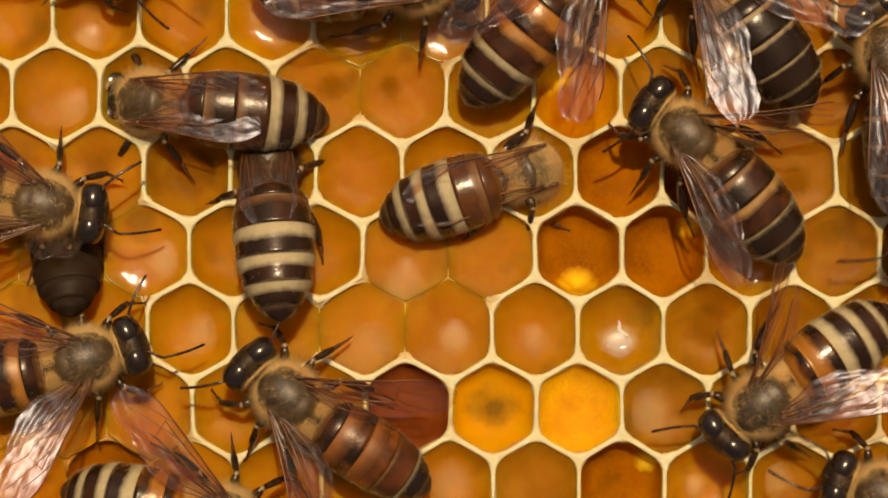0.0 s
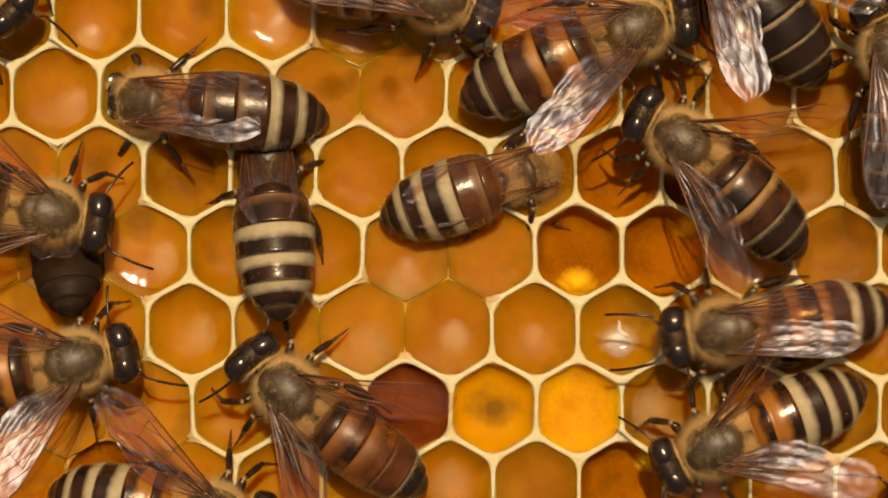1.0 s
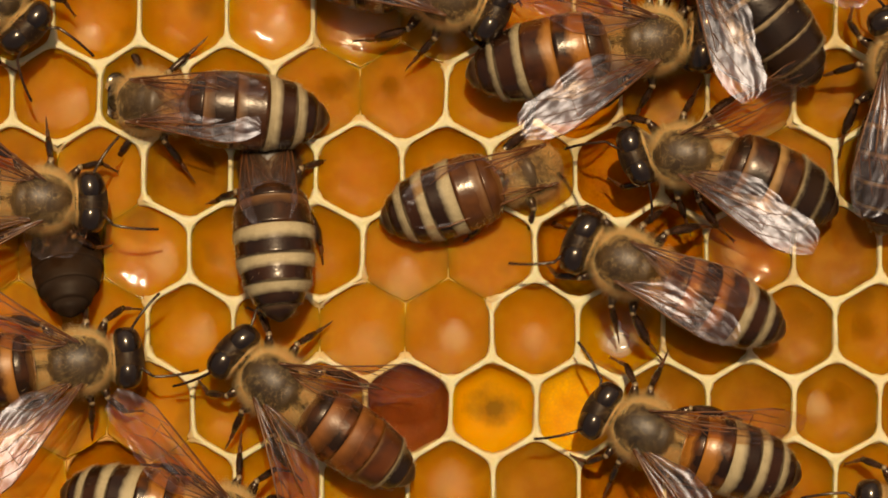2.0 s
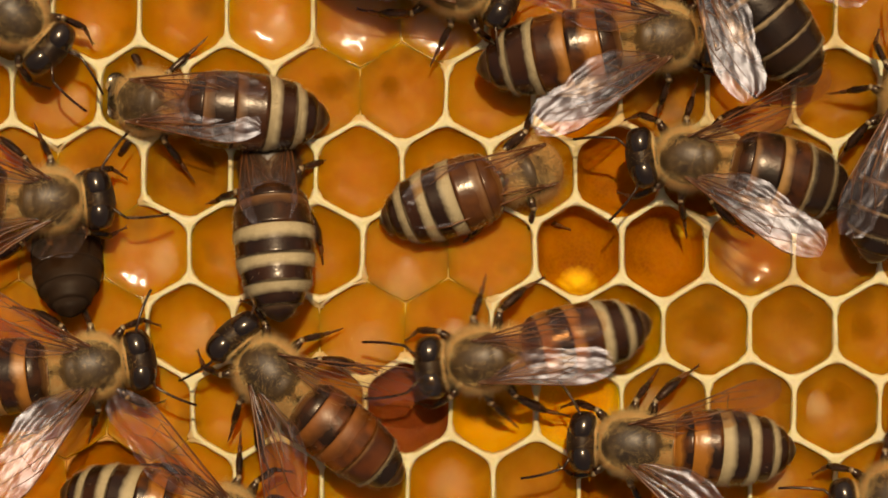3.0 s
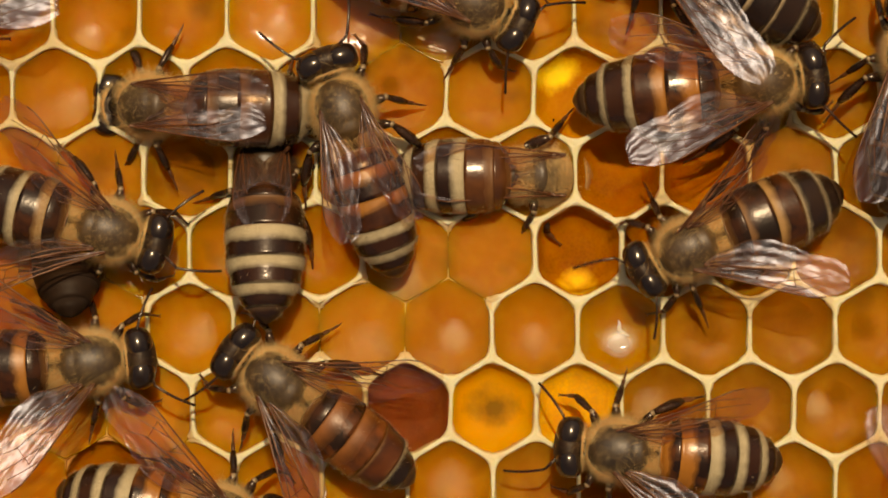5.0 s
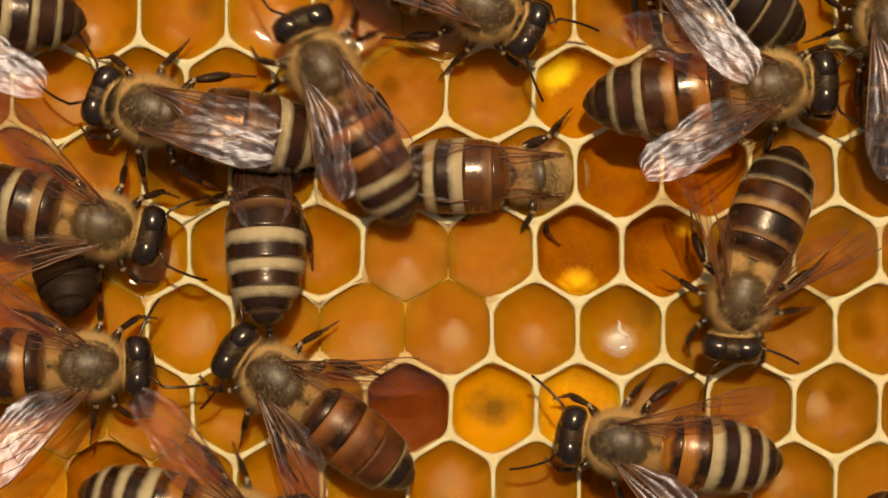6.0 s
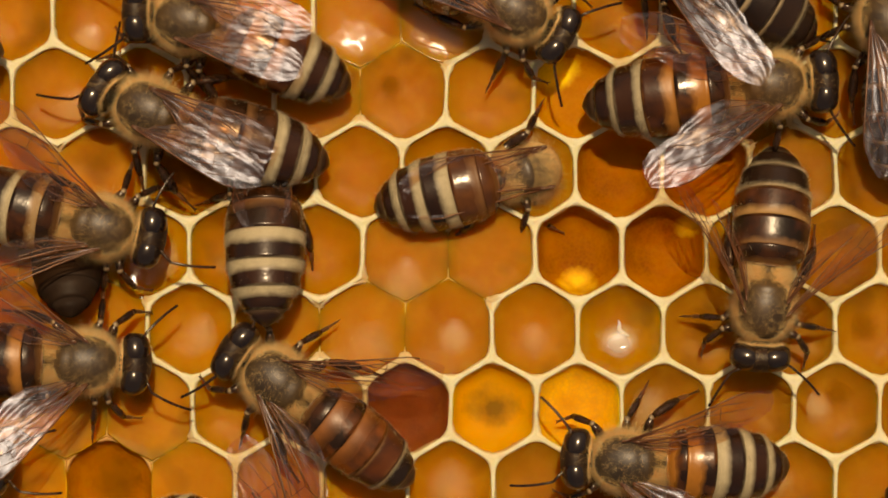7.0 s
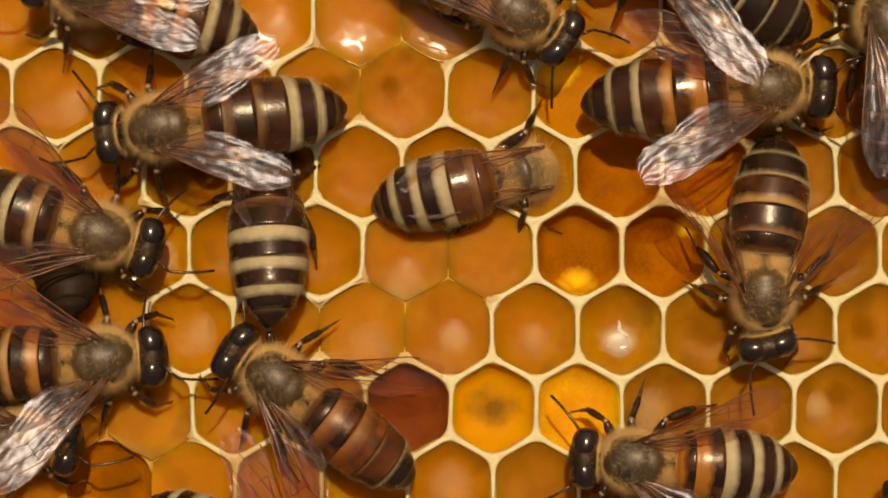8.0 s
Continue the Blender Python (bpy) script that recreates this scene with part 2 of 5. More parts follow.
PLATES = {
    "dark": tergite_material("dark_plate", TAN, rgb(0.034, 0.010, 0.003), rgb(0.008, 0.0035, 0.002), 0.17, 0.21, 0.42, 0.30),
    "wide": tergite_material("wide_banded_plate", TAN, rgb(0.030, 0.009, 0.003), rgb(0.009, 0.004, 0.002), 0.31, 0.21, 0.42, 0.32),
    "thin": tergite_material("thin_banded_plate", rgb(0.33, 0.22, 0.11), rgb(0.022, 0.009, 0.004), rgb(0.010, 0.005, 0.003), 0.08, 0.26, 0.40, 0.22, 0.14),
    "brown": tergite_material("brown_plate", rgb(0.34, 0.17, 0.050), rgb(0.085, 0.022, 0.004), rgb(0.011, 0.004, 0.002), 0.17, 0.25, 0.3, 0.5),
    "orange": tergite_material("orange_plate", rgb(0.35, 0.120, 0.015), rgb(0.14, 0.037, 0.005), rgb(0.014, 0.005, 0.002), 0.34, 0.20, 0.10, 0.9),
    "half_orange": tergite_material("half_orange_plate", rgb(0.34, 0.125, 0.020), rgb(0.075, 0.019, 0.004), rgb(0.012, 0.004, 0.002), 0.24, 0.22, 0.20, 0.9),
    "veiled": tergite_material("plain_brown_plate", rgb(0.13, 0.050, 0.012), rgb(0.065, 0.018, 0.004), rgb(0.016, 0.006, 0.002), 0.12, 0.26, 0.3, 0.6),
    "toffee": tergite_material("toffee_plate", rgb(0.15, 0.055, 0.013), rgb(0.125, 0.038, 0.008), rgb(0.06, 0.018, 0.005), 0.12, 0.22, 0.3, 0.7),
    "ruddy": tergite_material("ruddy_plate", rgb(0.20, 0.080, 0.030), rgb(0.11, 0.030, 0.009), rgb(0.030, 0.009, 0.004), 0.12, 0.26, 0.3, 0.5),
    "tip": tergite_material("tip_plate", rgb(0.08, 0.04, 0.016), rgb(0.045, 0.015, 0.005), rgb(0.016, 0.006, 0.003), 0.10, 0.28),
    "russet": tergite_material("russet_plate", rgb(0.22, 0.066, 0.010), rgb(0.18, 0.043, 0.006), rgb(0.016, 0.006, 0.002), 0.10, 0.24, 0.3, 0.9, 0.5),
    "dusty": tergite_material("dusty_plate", rgb(0.17, 0.070, 0.018), rgb(0.085, 0.020, 0.004), rgb(0.011, 0.005, 0.002), 0.08, 0.30, 0.3, 0.7, 0.16),
    "black": tergite_material("black_plate", rgb(0.026, 0.014, 0.008), rgb(0.024, 0.012, 0.006), rgb(0.013, 0.006, 0.003), 0.16, 0.55),
}
THORAX = thorax_material()
HEAD = cuticle_material("head_cuticle", rgb(0.008, 0.004, 0.003), rgb(0.030, 0.013, 0.006), 0.42, 900, 0.5, 0.3)
EYE_BLACK = cuticle_material("eye_black", rgb(0.008, 0.004, 0.003), rgb(0.016, 0.008, 0.005), 0.13, 700, 0.02, 1.0)
EYE_BLACK.node_tree.nodes["Principled BSDF"].inputs["IOR"].default_value = 1.45
LEG = cuticle_material("leg_cuticle", rgb(0.010, 0.005, 0.003), rgb(0.038, 0.014, 0.006), 0.20, 900, 0.3, 0.5)
LEG_RED = cuticle_material("tarsus_cuticle", rgb(0.045, 0.014, 0.005), rgb(0.13, 0.042, 0.012), 0.30)
KNEE = cuticle_material("knee_joint", rgb(0.13, 0.075, 0.03), rgb(0.25, 0.16, 0.08), 0.35)
VEIN = cuticle_material("vein_brown", rgb(0.05, 0.014, 0.004), rgb(0.15, 0.045, 0.012), 0.3)
LARVA = pollen_material("larva_white", rgb(0.50, 0.40, 0.28), rgb(0.62, 0.53, 0.42), rgb(0.56, 0.46, 0.34))
LARVA.node_tree.nodes["Principled BSDF"].inputs["Coat Weight"].default_value = 0.3
FUR = hair_material("tawny_fur", rgb(0.84, 0.46, 0.12), rgb(1.0, 0.82, 0.42))
BROWN_FUR = hair_material("brown_fur", rgb(0.07, 0.026, 0.006), rgb(0.19, 0.080, 0.020))
FELT = hair_material("pale_felt", rgb(0.54, 0.40, 0.20), rgb(0.86, 0.72, 0.46))
MEMBRANE = membrane_material()


# ---- mesh helpers ----
def mesh_of(name, bm, material):
    for v in bm.verts:
        v.co *= MM
    bm.normal_update()
    me = bpy.data.meshes.new(name)
    bm.to_mesh(me)
    bm.free()
    me.materials.append(material)
    me.shade_smooth()
    return me


def part(name, me, parent, label="", at=None):
    ob = new(name, me)
    ob.parent = parent
    if at is not None:
        ob.matrix_basis = at
    return tagged(ob, label) if label else ob


def mm(x, y, z, rx=0, ry=0, rz=0):
    return pose(x * MM, y * MM, z * MM, rx, ry, rz)


def loft(bm, rings, n=16, caps=True, uvs=None):
    """rings: (centre, side axis, up axis) vectors with their lengths; joined by quads. uvs: u of each ring."""
    layer = bm.loops.layers.uv.verify() if uvs else None
    rows = []
    for c, a, b in rings:
        rows.append([bm.verts.new(c + a * math.cos(2 * math.pi * i / n) + b * math.sin(2 * math.pi * i / n)) for i in range(n)])
    for j, (p, q) in enumerate(zip(rows, rows[1:])):
        for i in range(n):
            f = bm.faces.new((p[i], p[(i + 1) % n], q[(i + 1) % n], q[i]))
            if uvs:
                for loop, (u, v) in zip(f.loops, ((uvs[j], i / n), (uvs[j], (i + 1) / n), (uvs[j + 1], (i + 1) / n), (uvs[j + 1], i / n))):
                    loop[layer].uv = (u, v)
    if caps:
        for row, k in ((rows[0], 0), (rows[-1], -1)):
            f = bm.faces.new(row)
            if uvs:
                for loop in f.loops:
                    loop[layer].uv = (uvs[k], 0.5)
    return rows


def tube(bm, points, radii, n=8):
    """A tapered tube along points."""
    rings = []
    pts = [Vector(p) for p in points]
    for i, p in enumerate(pts):
        d = (pts[min(i + 1, len(pts) - 1)] - pts[max(i - 1, 0)]).normalized()
        a = d.cross(Vector((0.13, 0.2, 1))).normalized()
        b = d.cross(a)
        r = radii[i]
        ra, rb = r if isinstance(r, tuple) else (r, r)
        rings.append((p, a * ra, b * rb))
    loft(bm, rings, n)


def hairs(bm, roots, rng, length, width, lay):
    """Fine three-sided hairs. roots: (point, normal) pairs; lay: a vector the hairs lean along."""
    for p, nrm in roots:
        d = (nrm + lay * rng.uniform(0.4, 1.1) + Vector((rng.gauss(0, 0.42), rng.gauss(0, 0.42), rng.gauss(0, 0.42)))).normalized()
        a = d.orthogonal().normalized()
        b = d.cross(a)
        tip = bm.verts.new(p + d * length * rng.uniform(0.45, 1.35))
        base = [bm.verts.new(p - d * 0.05 + (a * math.cos(q) + b * math.sin(q)) * width) for q in (0.0, 2.1, 4.2)]
        for i in range(3):
            bm.faces.new((base[i], base[(i + 1) % 3], tip))


def lerp_table(table, s):
    for (s0, v0), (s1, v1) in zip(table, table[1:]):
        if s <= s1:
            w = (s - s0) / (s1 - s0)
            return v0 + (v1 - v0) * (w * w * (3 - 2 * w) * 0.5 + w * 0.5)
    return table[-1][1]


# ---- the honeybee: joints in the bee's own space, head towards +x, back towards +z ----
HEAD_AT, WAIST_AT, THORAX_Z = (2.25, 0, 2.75), (-1.95, 0, 2.45), 2.75
GIRTH = [(0.0, 0.46), (0.03, 0.70), (0.09, 0.88), (0.20, 0.98), (0.38, 1.0), (0.56, 0.97), (0.72, 0.86), (0.85, 0.63), (0.94, 0.38), (0.98, 0.20), (1.0, 0.04)]
ABDOMEN_FRONT, ABDOMEN_LONG, ABDOMEN_HALF = 0.5, 7.65, 2.30


def abdomen_ring(s, extra=0.0):
    r = lerp_table(GIRTH, s) * ABDOMEN_HALF + extra
    c = Vector((-ABDOMEN_FRONT - s * ABDOMEN_LONG, 0, 0.15 - 1.2 * s * s))
    lean = math.atan(2.4 * s / ABDOMEN_LONG) + 0.10 * math.sin(math.pi * s)
    return c, Vector((0, r, 0)), Vector((-r * 0.86 * math.sin(lean), 0, r * 0.86 * math.cos(lean)))


def tergite_mesh(i, plate):
    cuts = (0.0, 0.13, 0.33, 0.54, 0.73, 0.885, 1.0)
    s0, s1 = cuts[i], cuts[i + 1]
    bm = bmesh.new()
    rings, us = [], []
    for j in range(9):
        u = j / 8
        rings.append(abdomen_ring(min(1, s0 + (s1 - s0) * u * 1.04), -0.04 + 0.07 * u if i < 5 else -0.03 * (1 - u)))
        us.append(u)
    if i < 5:
        rings.append(abdomen_ring(min(1, s1 + 0.002), -0.10))
        us.append(1.0)
    loft(bm, rings, 36, True, us)
    return mesh_of("tergite", bm, plate)


def coat_roots(rng):
    """Roots of the thin short hairs that stand all over the abdomen."""
    roots = []
    for _ in range(700):
        c, a, b = abdomen_ring(rng.uniform(0.05, 0.97), 0.0)
        q = rng.choice((0.0, math.pi)) + rng.gauss(0, 0.35)
        roots.append((c + a * math.cos(q) + b * math.sin(q), (a * math.cos(q) + b * math.sin(q)).normalized()))
    return roots


def felt_mesh(rng, first, wide):
    bm = bmesh.new()
    cuts = (0.0, 0.13, 0.33, 0.54, 0.73, 0.885, 1.0)
    roots = []
    for i in range(first, 5):
        for _ in range(2200):
            s = cuts[i] + (cuts[i + 1] - cuts[i]) * min(rng.uniform(0.0, wide), rng.uniform(0.08, wide + 0.1))
            q = rng.uniform(0, 2 * math.pi)
            c, a, b = abdomen_ring(s, -0.03)
            p = c + a * math.cos(q) + b * math.sin(q)
            roots.append((p, (a * math.cos(q) + b * math.sin(q)).normalized()))
    hairs(bm, roots, rng, 0.20, 0.005, Vector((-1.8, 0, 0)))
    hairs(bm, coat_roots(rng), rng, 0.24, 0.006, Vector((-1.8, 0, 0)))
    return mesh_of("felt_hair", bm, FELT)


def thorax_mesh():
    bm = bmesh.new()
    rings = []
    for j in range(19):
        w = j / 18
        x = 1.88 * math.cos(math.pi * w)
        r = math.sin(math.pi * w) ** 0.82 * 1.58 + 0.05
        ridge = 0.13 * math.exp(-((x + 1.25) / 0.22) ** 2) - 0.10 * math.exp(-((x + 0.95) / 0.10) ** 2)
        rings.append((Vector((x, 0, THORAX_Z - 0.05 * x)), Vector((0, r, 0)), Vector((0, 0, r * 0.92 + ridge))))
    loft(bm, rings, 36)
    tube(bm, [(-1.5, 0, 2.6), (-1.9, 0, 2.55), (-2.25, 0, 2.5), (-2.6, 0, 2.5), (-2.95, 0, 2.5)], [1.0, 0.78, 0.46, 0.40, 0.7], 16)
    return mesh_of("thorax", bm, THORAX)


def thorax_fur_mesh(rng, all_over=False):
    bm = bmesh.new()
    roots = []
    while len(roots) < (21000 if all_over else 10500):
        d = Vector((rng.gauss(0, 1), rng.gauss(0, 1), rng.gauss(0, 1))).normalized()
        bald = 0.0 if all_over else max(0.0, d.z + 0.06 - 0.15 * abs(d.x) + 0.35 * noise.noise(d * 2.2)) / 0.62
        if d.z < -0.5 or rng.random() < min(1.0, bald ** 0.75 * 1.62):
            continue
        roots.append((Vector((d.x * 1.81, d.y * 1.60, THORAX_Z + d.z * 1.45)), d))
    hairs(bm, roots, rng, 0.24 if all_over else 0.62, 0.012 if all_over else 0.007, Vector((-0.05, 0, 0.05)))
    roots = []
    while len(roots) < 2200:
        d = Vector((rng.gauss(0, 1), rng.gauss(0, 1), rng.gauss(0.1, 0.5))).normalized()
        if abs(d.z) < 0.6 and noise.noise(d * 3.0) > -0.1:
            roots.append((Vector((d.x * 1.81, d.y * 1.60, THORAX_Z + d.z * 1.45)), d))
    hairs(bm, roots, rng, 0.95, 0.006, Vector((-0.15, 0, 0.1)))
    roots = []
    while len(roots) < 2000:
        d = Vector((rng.gauss(0, 1.1), rng.gauss(0, 1.1), 1)).normalized()
        if noise.noise(d * 2.6) < rng.uniform(-0.5, 0.25):
            continue
        roots.append((Vector((d.x * 1.83, d.y * 1.58, THORAX_Z + d.z * 1.46)), d))
    hairs(bm, roots, rng, 0.36, 0.0045, Vector((-0.7, 0, 0)))
    roots = []
    for _ in range(5200):
        q = rng.uniform(-0.3, math.pi + 0.3)
        back = rng.uniform(0, 1)
        wide = 1.28 - 0.55 * back
        # thickest on both flanks, thin over the middle of the waist
        if rng.random() > 0.06 + 0.94 * abs(math.cos(q)) ** 1.4:
            continue
        roots.append((Vector((-1.65 - 0.95 * back, wide * math.cos(q), 2.5 + wide * 0.8 * math.sin(q))), Vector((-0.4, math.cos(q), math.sin(q))).normalized()))
    hairs(bm, roots, rng, 0.86, 0.006, Vector((-0.25, 0, 0.1)))
    return mesh_of("fur", bm, FUR)


def head_mesh():
    bm = bmesh.new()
    rings = []
    for j in range(15):
        w = j / 14
        y = 1.70 * math.cos(math.pi * w)
        r = math.sin(math.pi * w) ** 0.6
        rings.append((Vector((0.80 - 0.10 * (y / 1.70) ** 2, y, -0.22)), Vector((0.88 * r + 0.02, 0, 0)), Vector((0, 0, 1.32 * r + 0.02))))
    loft(bm, rings, 24)
    tube(bm, [(-0.25, 0, -0.1), (0.2, 0, -0.15)], [0.55, 0.7], 14)
    tube(bm, [(0.95, 0, -0.9), (1.1, 0, -1.5), (1.05, 0, -2.0)], [(0.85, 0.45), (0.6, 0.35), (0.25, 0.2)], 12)
    return mesh_of("head", bm, HEAD)


def eye_mesh(side):
    bm = bmesh.new()
    rings = []
    for j in range(21):
        w = j / 20
        r = math.sin(math.pi * w) ** 0.62 + 0.004
        y = 0.93 + 0.93 * math.cos(math.pi * w) * side
        rings.append((Vector((0.78 - 0.10 * (y / 1.7) ** 2, side * y, 0.12)), Vector((0.84 * r, 0, 0)), Vector((0, 0, (1.16 - 0.10 * y) * r))))
    loft(bm, rings, 28)
    return mesh_of("eye", bm, EYE_BLACK)


def head_fur_mesh(rng):
    bm = bmesh.new()
    roots = []
    for _ in range(110):
        y = rng.gauss(0, 0.16)
        q = rng.uniform(0.2, 2.9)
        roots.append((Vector((0.70 + 0.68 * math.cos(q), y, -0.28 + 1.28 * math.sin(q) * (1 - 0.12 * y * y))), Vector((math.cos(q), 0.2 * y, math.sin(q)))))
    for _ in range(1500):
        q = rng.uniform(-0.2, math.pi + 0.2)
        roots.append((Vector((0.02, 1.15 * math.cos(q), -0.2 + 1.0 * math.sin(q))), Vector((-0.35, math.cos(q), math.sin(q))).normalized()))
    hairs(bm, roots, rng, 0.42, 0.007, Vector((0.1, 0, 0.2)))
    return mesh_of("face_fur", bm, FUR)


def antenna_mesh(side):
    bm = bmesh.new()
    tube(bm, [(0, 0, 0), (0.55, side * 0.55, 0.35), (1.0, side * 1.0, 0.5)], [0.10, 0.09, 0.085], 8)
    pts, rad = [], []
    for j in range(21):
        w = j / 20
        pts.append((1.0 + 2.6 * w, side * (1.0 + 0.55 * w - 0.35 * w * w), 0.5 - 0.75 * w * w))
        rad.append(0.078 + (0.016 if j % 2 else 0.0))
    tube(bm, pts, rad, 8)
    return mesh_of("antenna", bm, LEG)


def wing_points(u, v, long, wide, kind):
    """A point of the flat wing: u from hinge to tip, v from the leading to the trailing edge."""
    chord = lerp_table([(0, 0.08), (0.12, 0.15), (0.35, 0.46), (0.58, 0.86), (0.74, 1.0), (0.86, 0.94), (0.94, 0.70), (0.98, 0.42), (1.0, 0.05)] if kind else
                       [(0, 0.14), (0.15, 0.45), (0.4, 0.92), (0.62, 1.0), (0.80, 0.82), (0.92, 0.52), (0.98, 0.26), (1.0, 0.03)], u) * wide
    tip = max(0.0, (u - 0.70) / 0.30)
    lead = 0.12 * wide * math.sin(math.pi * min(u, 0.7) / 1.4) - 0.44 * wide * tip ** 2.4
    return -u * long, lead - chord * v, u


def wing_height(u, v, x, y, seed):
    """A wing is arched from hinge to tip and finely pleated between its veins."""
    pleat = 0.024 * math.sin(v * 15 + u * 5 + 1.5 * noise.noise(Vector((x * 0.5, y, seed)))) * min(1.0, 3 * v)
    return pleat + 0.05 * noise.noise(Vector((x * 1.3, y * 2.6, seed))) - 2.0 * (u - 0.55) ** 2 + 0.60


def wing_mesh(long, wide, kind, seed):
    bm = bmesh.new()
    nu, nv = 52, 20
    grid = []
    for i in range(nu + 1):
        row = []
        for j in range(nv + 1):
            u, v = 1 - (1 - i / nu) ** 1.35, j / nv
            x, y, _ = wing_points(u, v, long, wide, kind)
            row.append(bm.verts.new((x, y, wing_height(u, v, x, y, seed))))
        grid.append(row)
    for i in range(nu):
        for j in range(nv):
            bm.faces.new((grid[i][j], grid[i + 1][j], grid[i + 1][j + 1], grid[i][j + 1]))
    return bm


def wing_parts(long, wide, kind, seed, side):
    """Membrane and veins of one wing, hinged at its origin and trailing along -x; side -1 mirrors it."""
    bm = wing_mesh(long, wide, kind, seed)

    def at(u, v):
        x, y, _ = wing_points(u, v, long, wide, kind)
        return Vector((x, y, wing_height(u, v, x, y, seed) + 0.01))

    # fore edge, long veins, cross veins; the tip stays bare
    lines = [((0, 0), (0.86, 0.0), 0.075), ((0, 0.35), (0.66, 0.16), 0.055), ((0.02, 0.75), (0.62, 0.62), 0.034), ((0.06, 1.0), (0.6, 1.0), 0.030),
             ((0.40, 0.28), (0.50, 0.68), 0.034), ((0.54, 0.22), (0.86, 0.58), 0.034), ((0.62, 0.04), (0.82, 0.30), 0.036), ((0.62, 0.62), (0.80, 0.92), 0.028),
             ((0.66, 0.16), (0.62, 0.62), 0.026), ((0.28, 0.70), (0.34, 1.0), 0.026)]
    veins = []
    for (u0, v0), (u1, v1), r in lines if kind else lines[:5]:
        vein = bmesh.new()
        tube(vein, [at(u0 + (u1 - u0) * k / 12, v0 + (v1 - v0) * k / 12) for k in range(13)], [r * (1 - 0.5 * k / 12) for k in range(13)], 6)
        veins.append(vein)
    for b in (bm, *veins):
        for vert in b.verts:
            vert.co.y *= side
        if side < 0:
            bmesh.ops.reverse_faces(b, faces=b.faces[:])
    return mesh_of("wing", bm, MEMBRANE), [mesh_of("vein", b, VEIN) for b in veins]


LEGS = {  # hip, knee, ankle, toe of the left legs
    "fore_leg": ((1.1, 0.9, 1.3), (1.9, 2.2, 1.9), (3.0, 2.7, 0.8), (3.9, 2.4, 0.06)),
    "middle_leg": ((0.0, 1.1, 1.2), (0.3, 2.6, 1.9), (-0.1, 3.7, 0.8), (-0.4, 4.7, 0.06)),
    "hind_leg": ((-1.1, 1.0, 1.2), (-1.9, 2.5, 1.9), (-3.7, 3.2, 0.9), (-5.1, 3.4, 0.06)),
}


def leg_meshes(kind, side):
    hip, knee, ankle, toe = [Vector((p[0], p[1] * side, p[2])) for p in LEGS[kind]]
    wide = 1.35 if kind == "hind_leg" else 1.0
    k1, k2, k3 = knee - hip, ankle - hip, toe - hip
    femur, tibia, tarsus = bmesh.new(), bmesh.new(), bmesh.new()
    tube(femur, [Vector((0, 0, 0)), k1 * 0.35, k1 * 0.75, k1], [0.25, 0.34, 0.29, 0.17], 12)
    tube(tibia, [k1, k1.lerp(k2, 0.3), k1.lerp(k2, 0.7), k2], [0.15, (0.20 * wide, 0.24 * wide), (0.23 * wide, 0.35 * wide), (0.17, 0.26 * wide)], 12)
    heel = k2.lerp(k3, 0.52)
    tube(tarsus, [k2, k2.lerp(heel, 0.25), k2.lerp(heel, 0.8), heel], [0.10, (0.12, 0.20 * wide), (0.12, 0.18 * wide), 0.08], 10)
    pts = [heel.lerp(k3, j / 8) for j in range(9)]
    tube(tarsus, pts, [0.082 if j % 2 else 0.055 for j in range(9)], 8)
    tube(tarsus, [k3, k3 + (k3 - heel).normalized() * 0.18 + Vector((0, 0.12 * side, -0.03))], [0.05, 0.015], 6)
    tube(tarsus, [k3, k3 + (k3 - heel).normalized() * 0.20 - Vector((0, 0.12 * side, 0.03))], [0.05, 0.015], 6)
    joint = bmesh.new()
    tube(joint, [k1.lerp(Vector((0, 0, 0)), 0.06), k1, k1.lerp(k2, 0.06)], [0.17, 0.20, 0.17], 10)
    return mesh_of("leg", femur, LEG), mesh_of("tibia", tibia, LEG), mesh_of("tarsus", tarsus, LEG_RED), mesh_of("knee", joint, KNEE)


rng = random.Random(7)
BEE = {"thorax": thorax_mesh(), "fur": thorax_fur_mesh(rng), "coat": thorax_fur_mesh(rng, True), "head": head_mesh(), "face_fur": head_fur_mesh(rng), }
BEE["dark_fur"] = BEE["fur"].copy()
BEE["dark_fur"].materials[0] = BROWN_FUR
for first, wide in ((1, 0.26), (2, 0.42), (3, 0.26), (4, 0.22)):
    BEE["felt", first] = felt_mesh(rng, first, wide)
for side in (1, -1):
    BEE["eye", side], BEE["antenna", side] = eye_mesh(side), antenna_mesh(side)
    BEE["forewing", side] = wing_parts(9.4, 2.75, True, 3.0, side)
    BEE["hindwing", side] = wing_parts(6.5, 1.9, False, 8.0, side)
    for kind in LEGS:
        BEE[kind, side] = leg_meshes(kind, side)
PLATE_CACHE = {}


def tergite(i, look_of):
    if (i, look_of) not in PLATE_CACHE:
        PLATE_CACHE[i, look_of] = tergite_mesh(i, PLATES[look_of])
    return PLATE_CACHE[i, look_of]


WINGS = ("forewing", "hindwing")


def wing_pose(kind, side, spread, lift, roll=12):
    """spread: degrees between the wing and the bee's axis; lift: degrees by which it rises to its tip; roll: by which its front edge rises."""
    back = 0.0 if kind == "forewing" else -0.75
    turn = spread if kind == "forewing" else spread - 9
    return mm(0.35 + back, side * 1.25, 4.15 - (0.12 if kind == "hindwing" else 0.0) + (0.05 if side > 0 else 0.0)) @ pose(0, 0, 0, 0, 0, -side * turn) @ pose(0, 0, 0, 0, lift, 0) @ pose(0, 0, 0, side * roll)


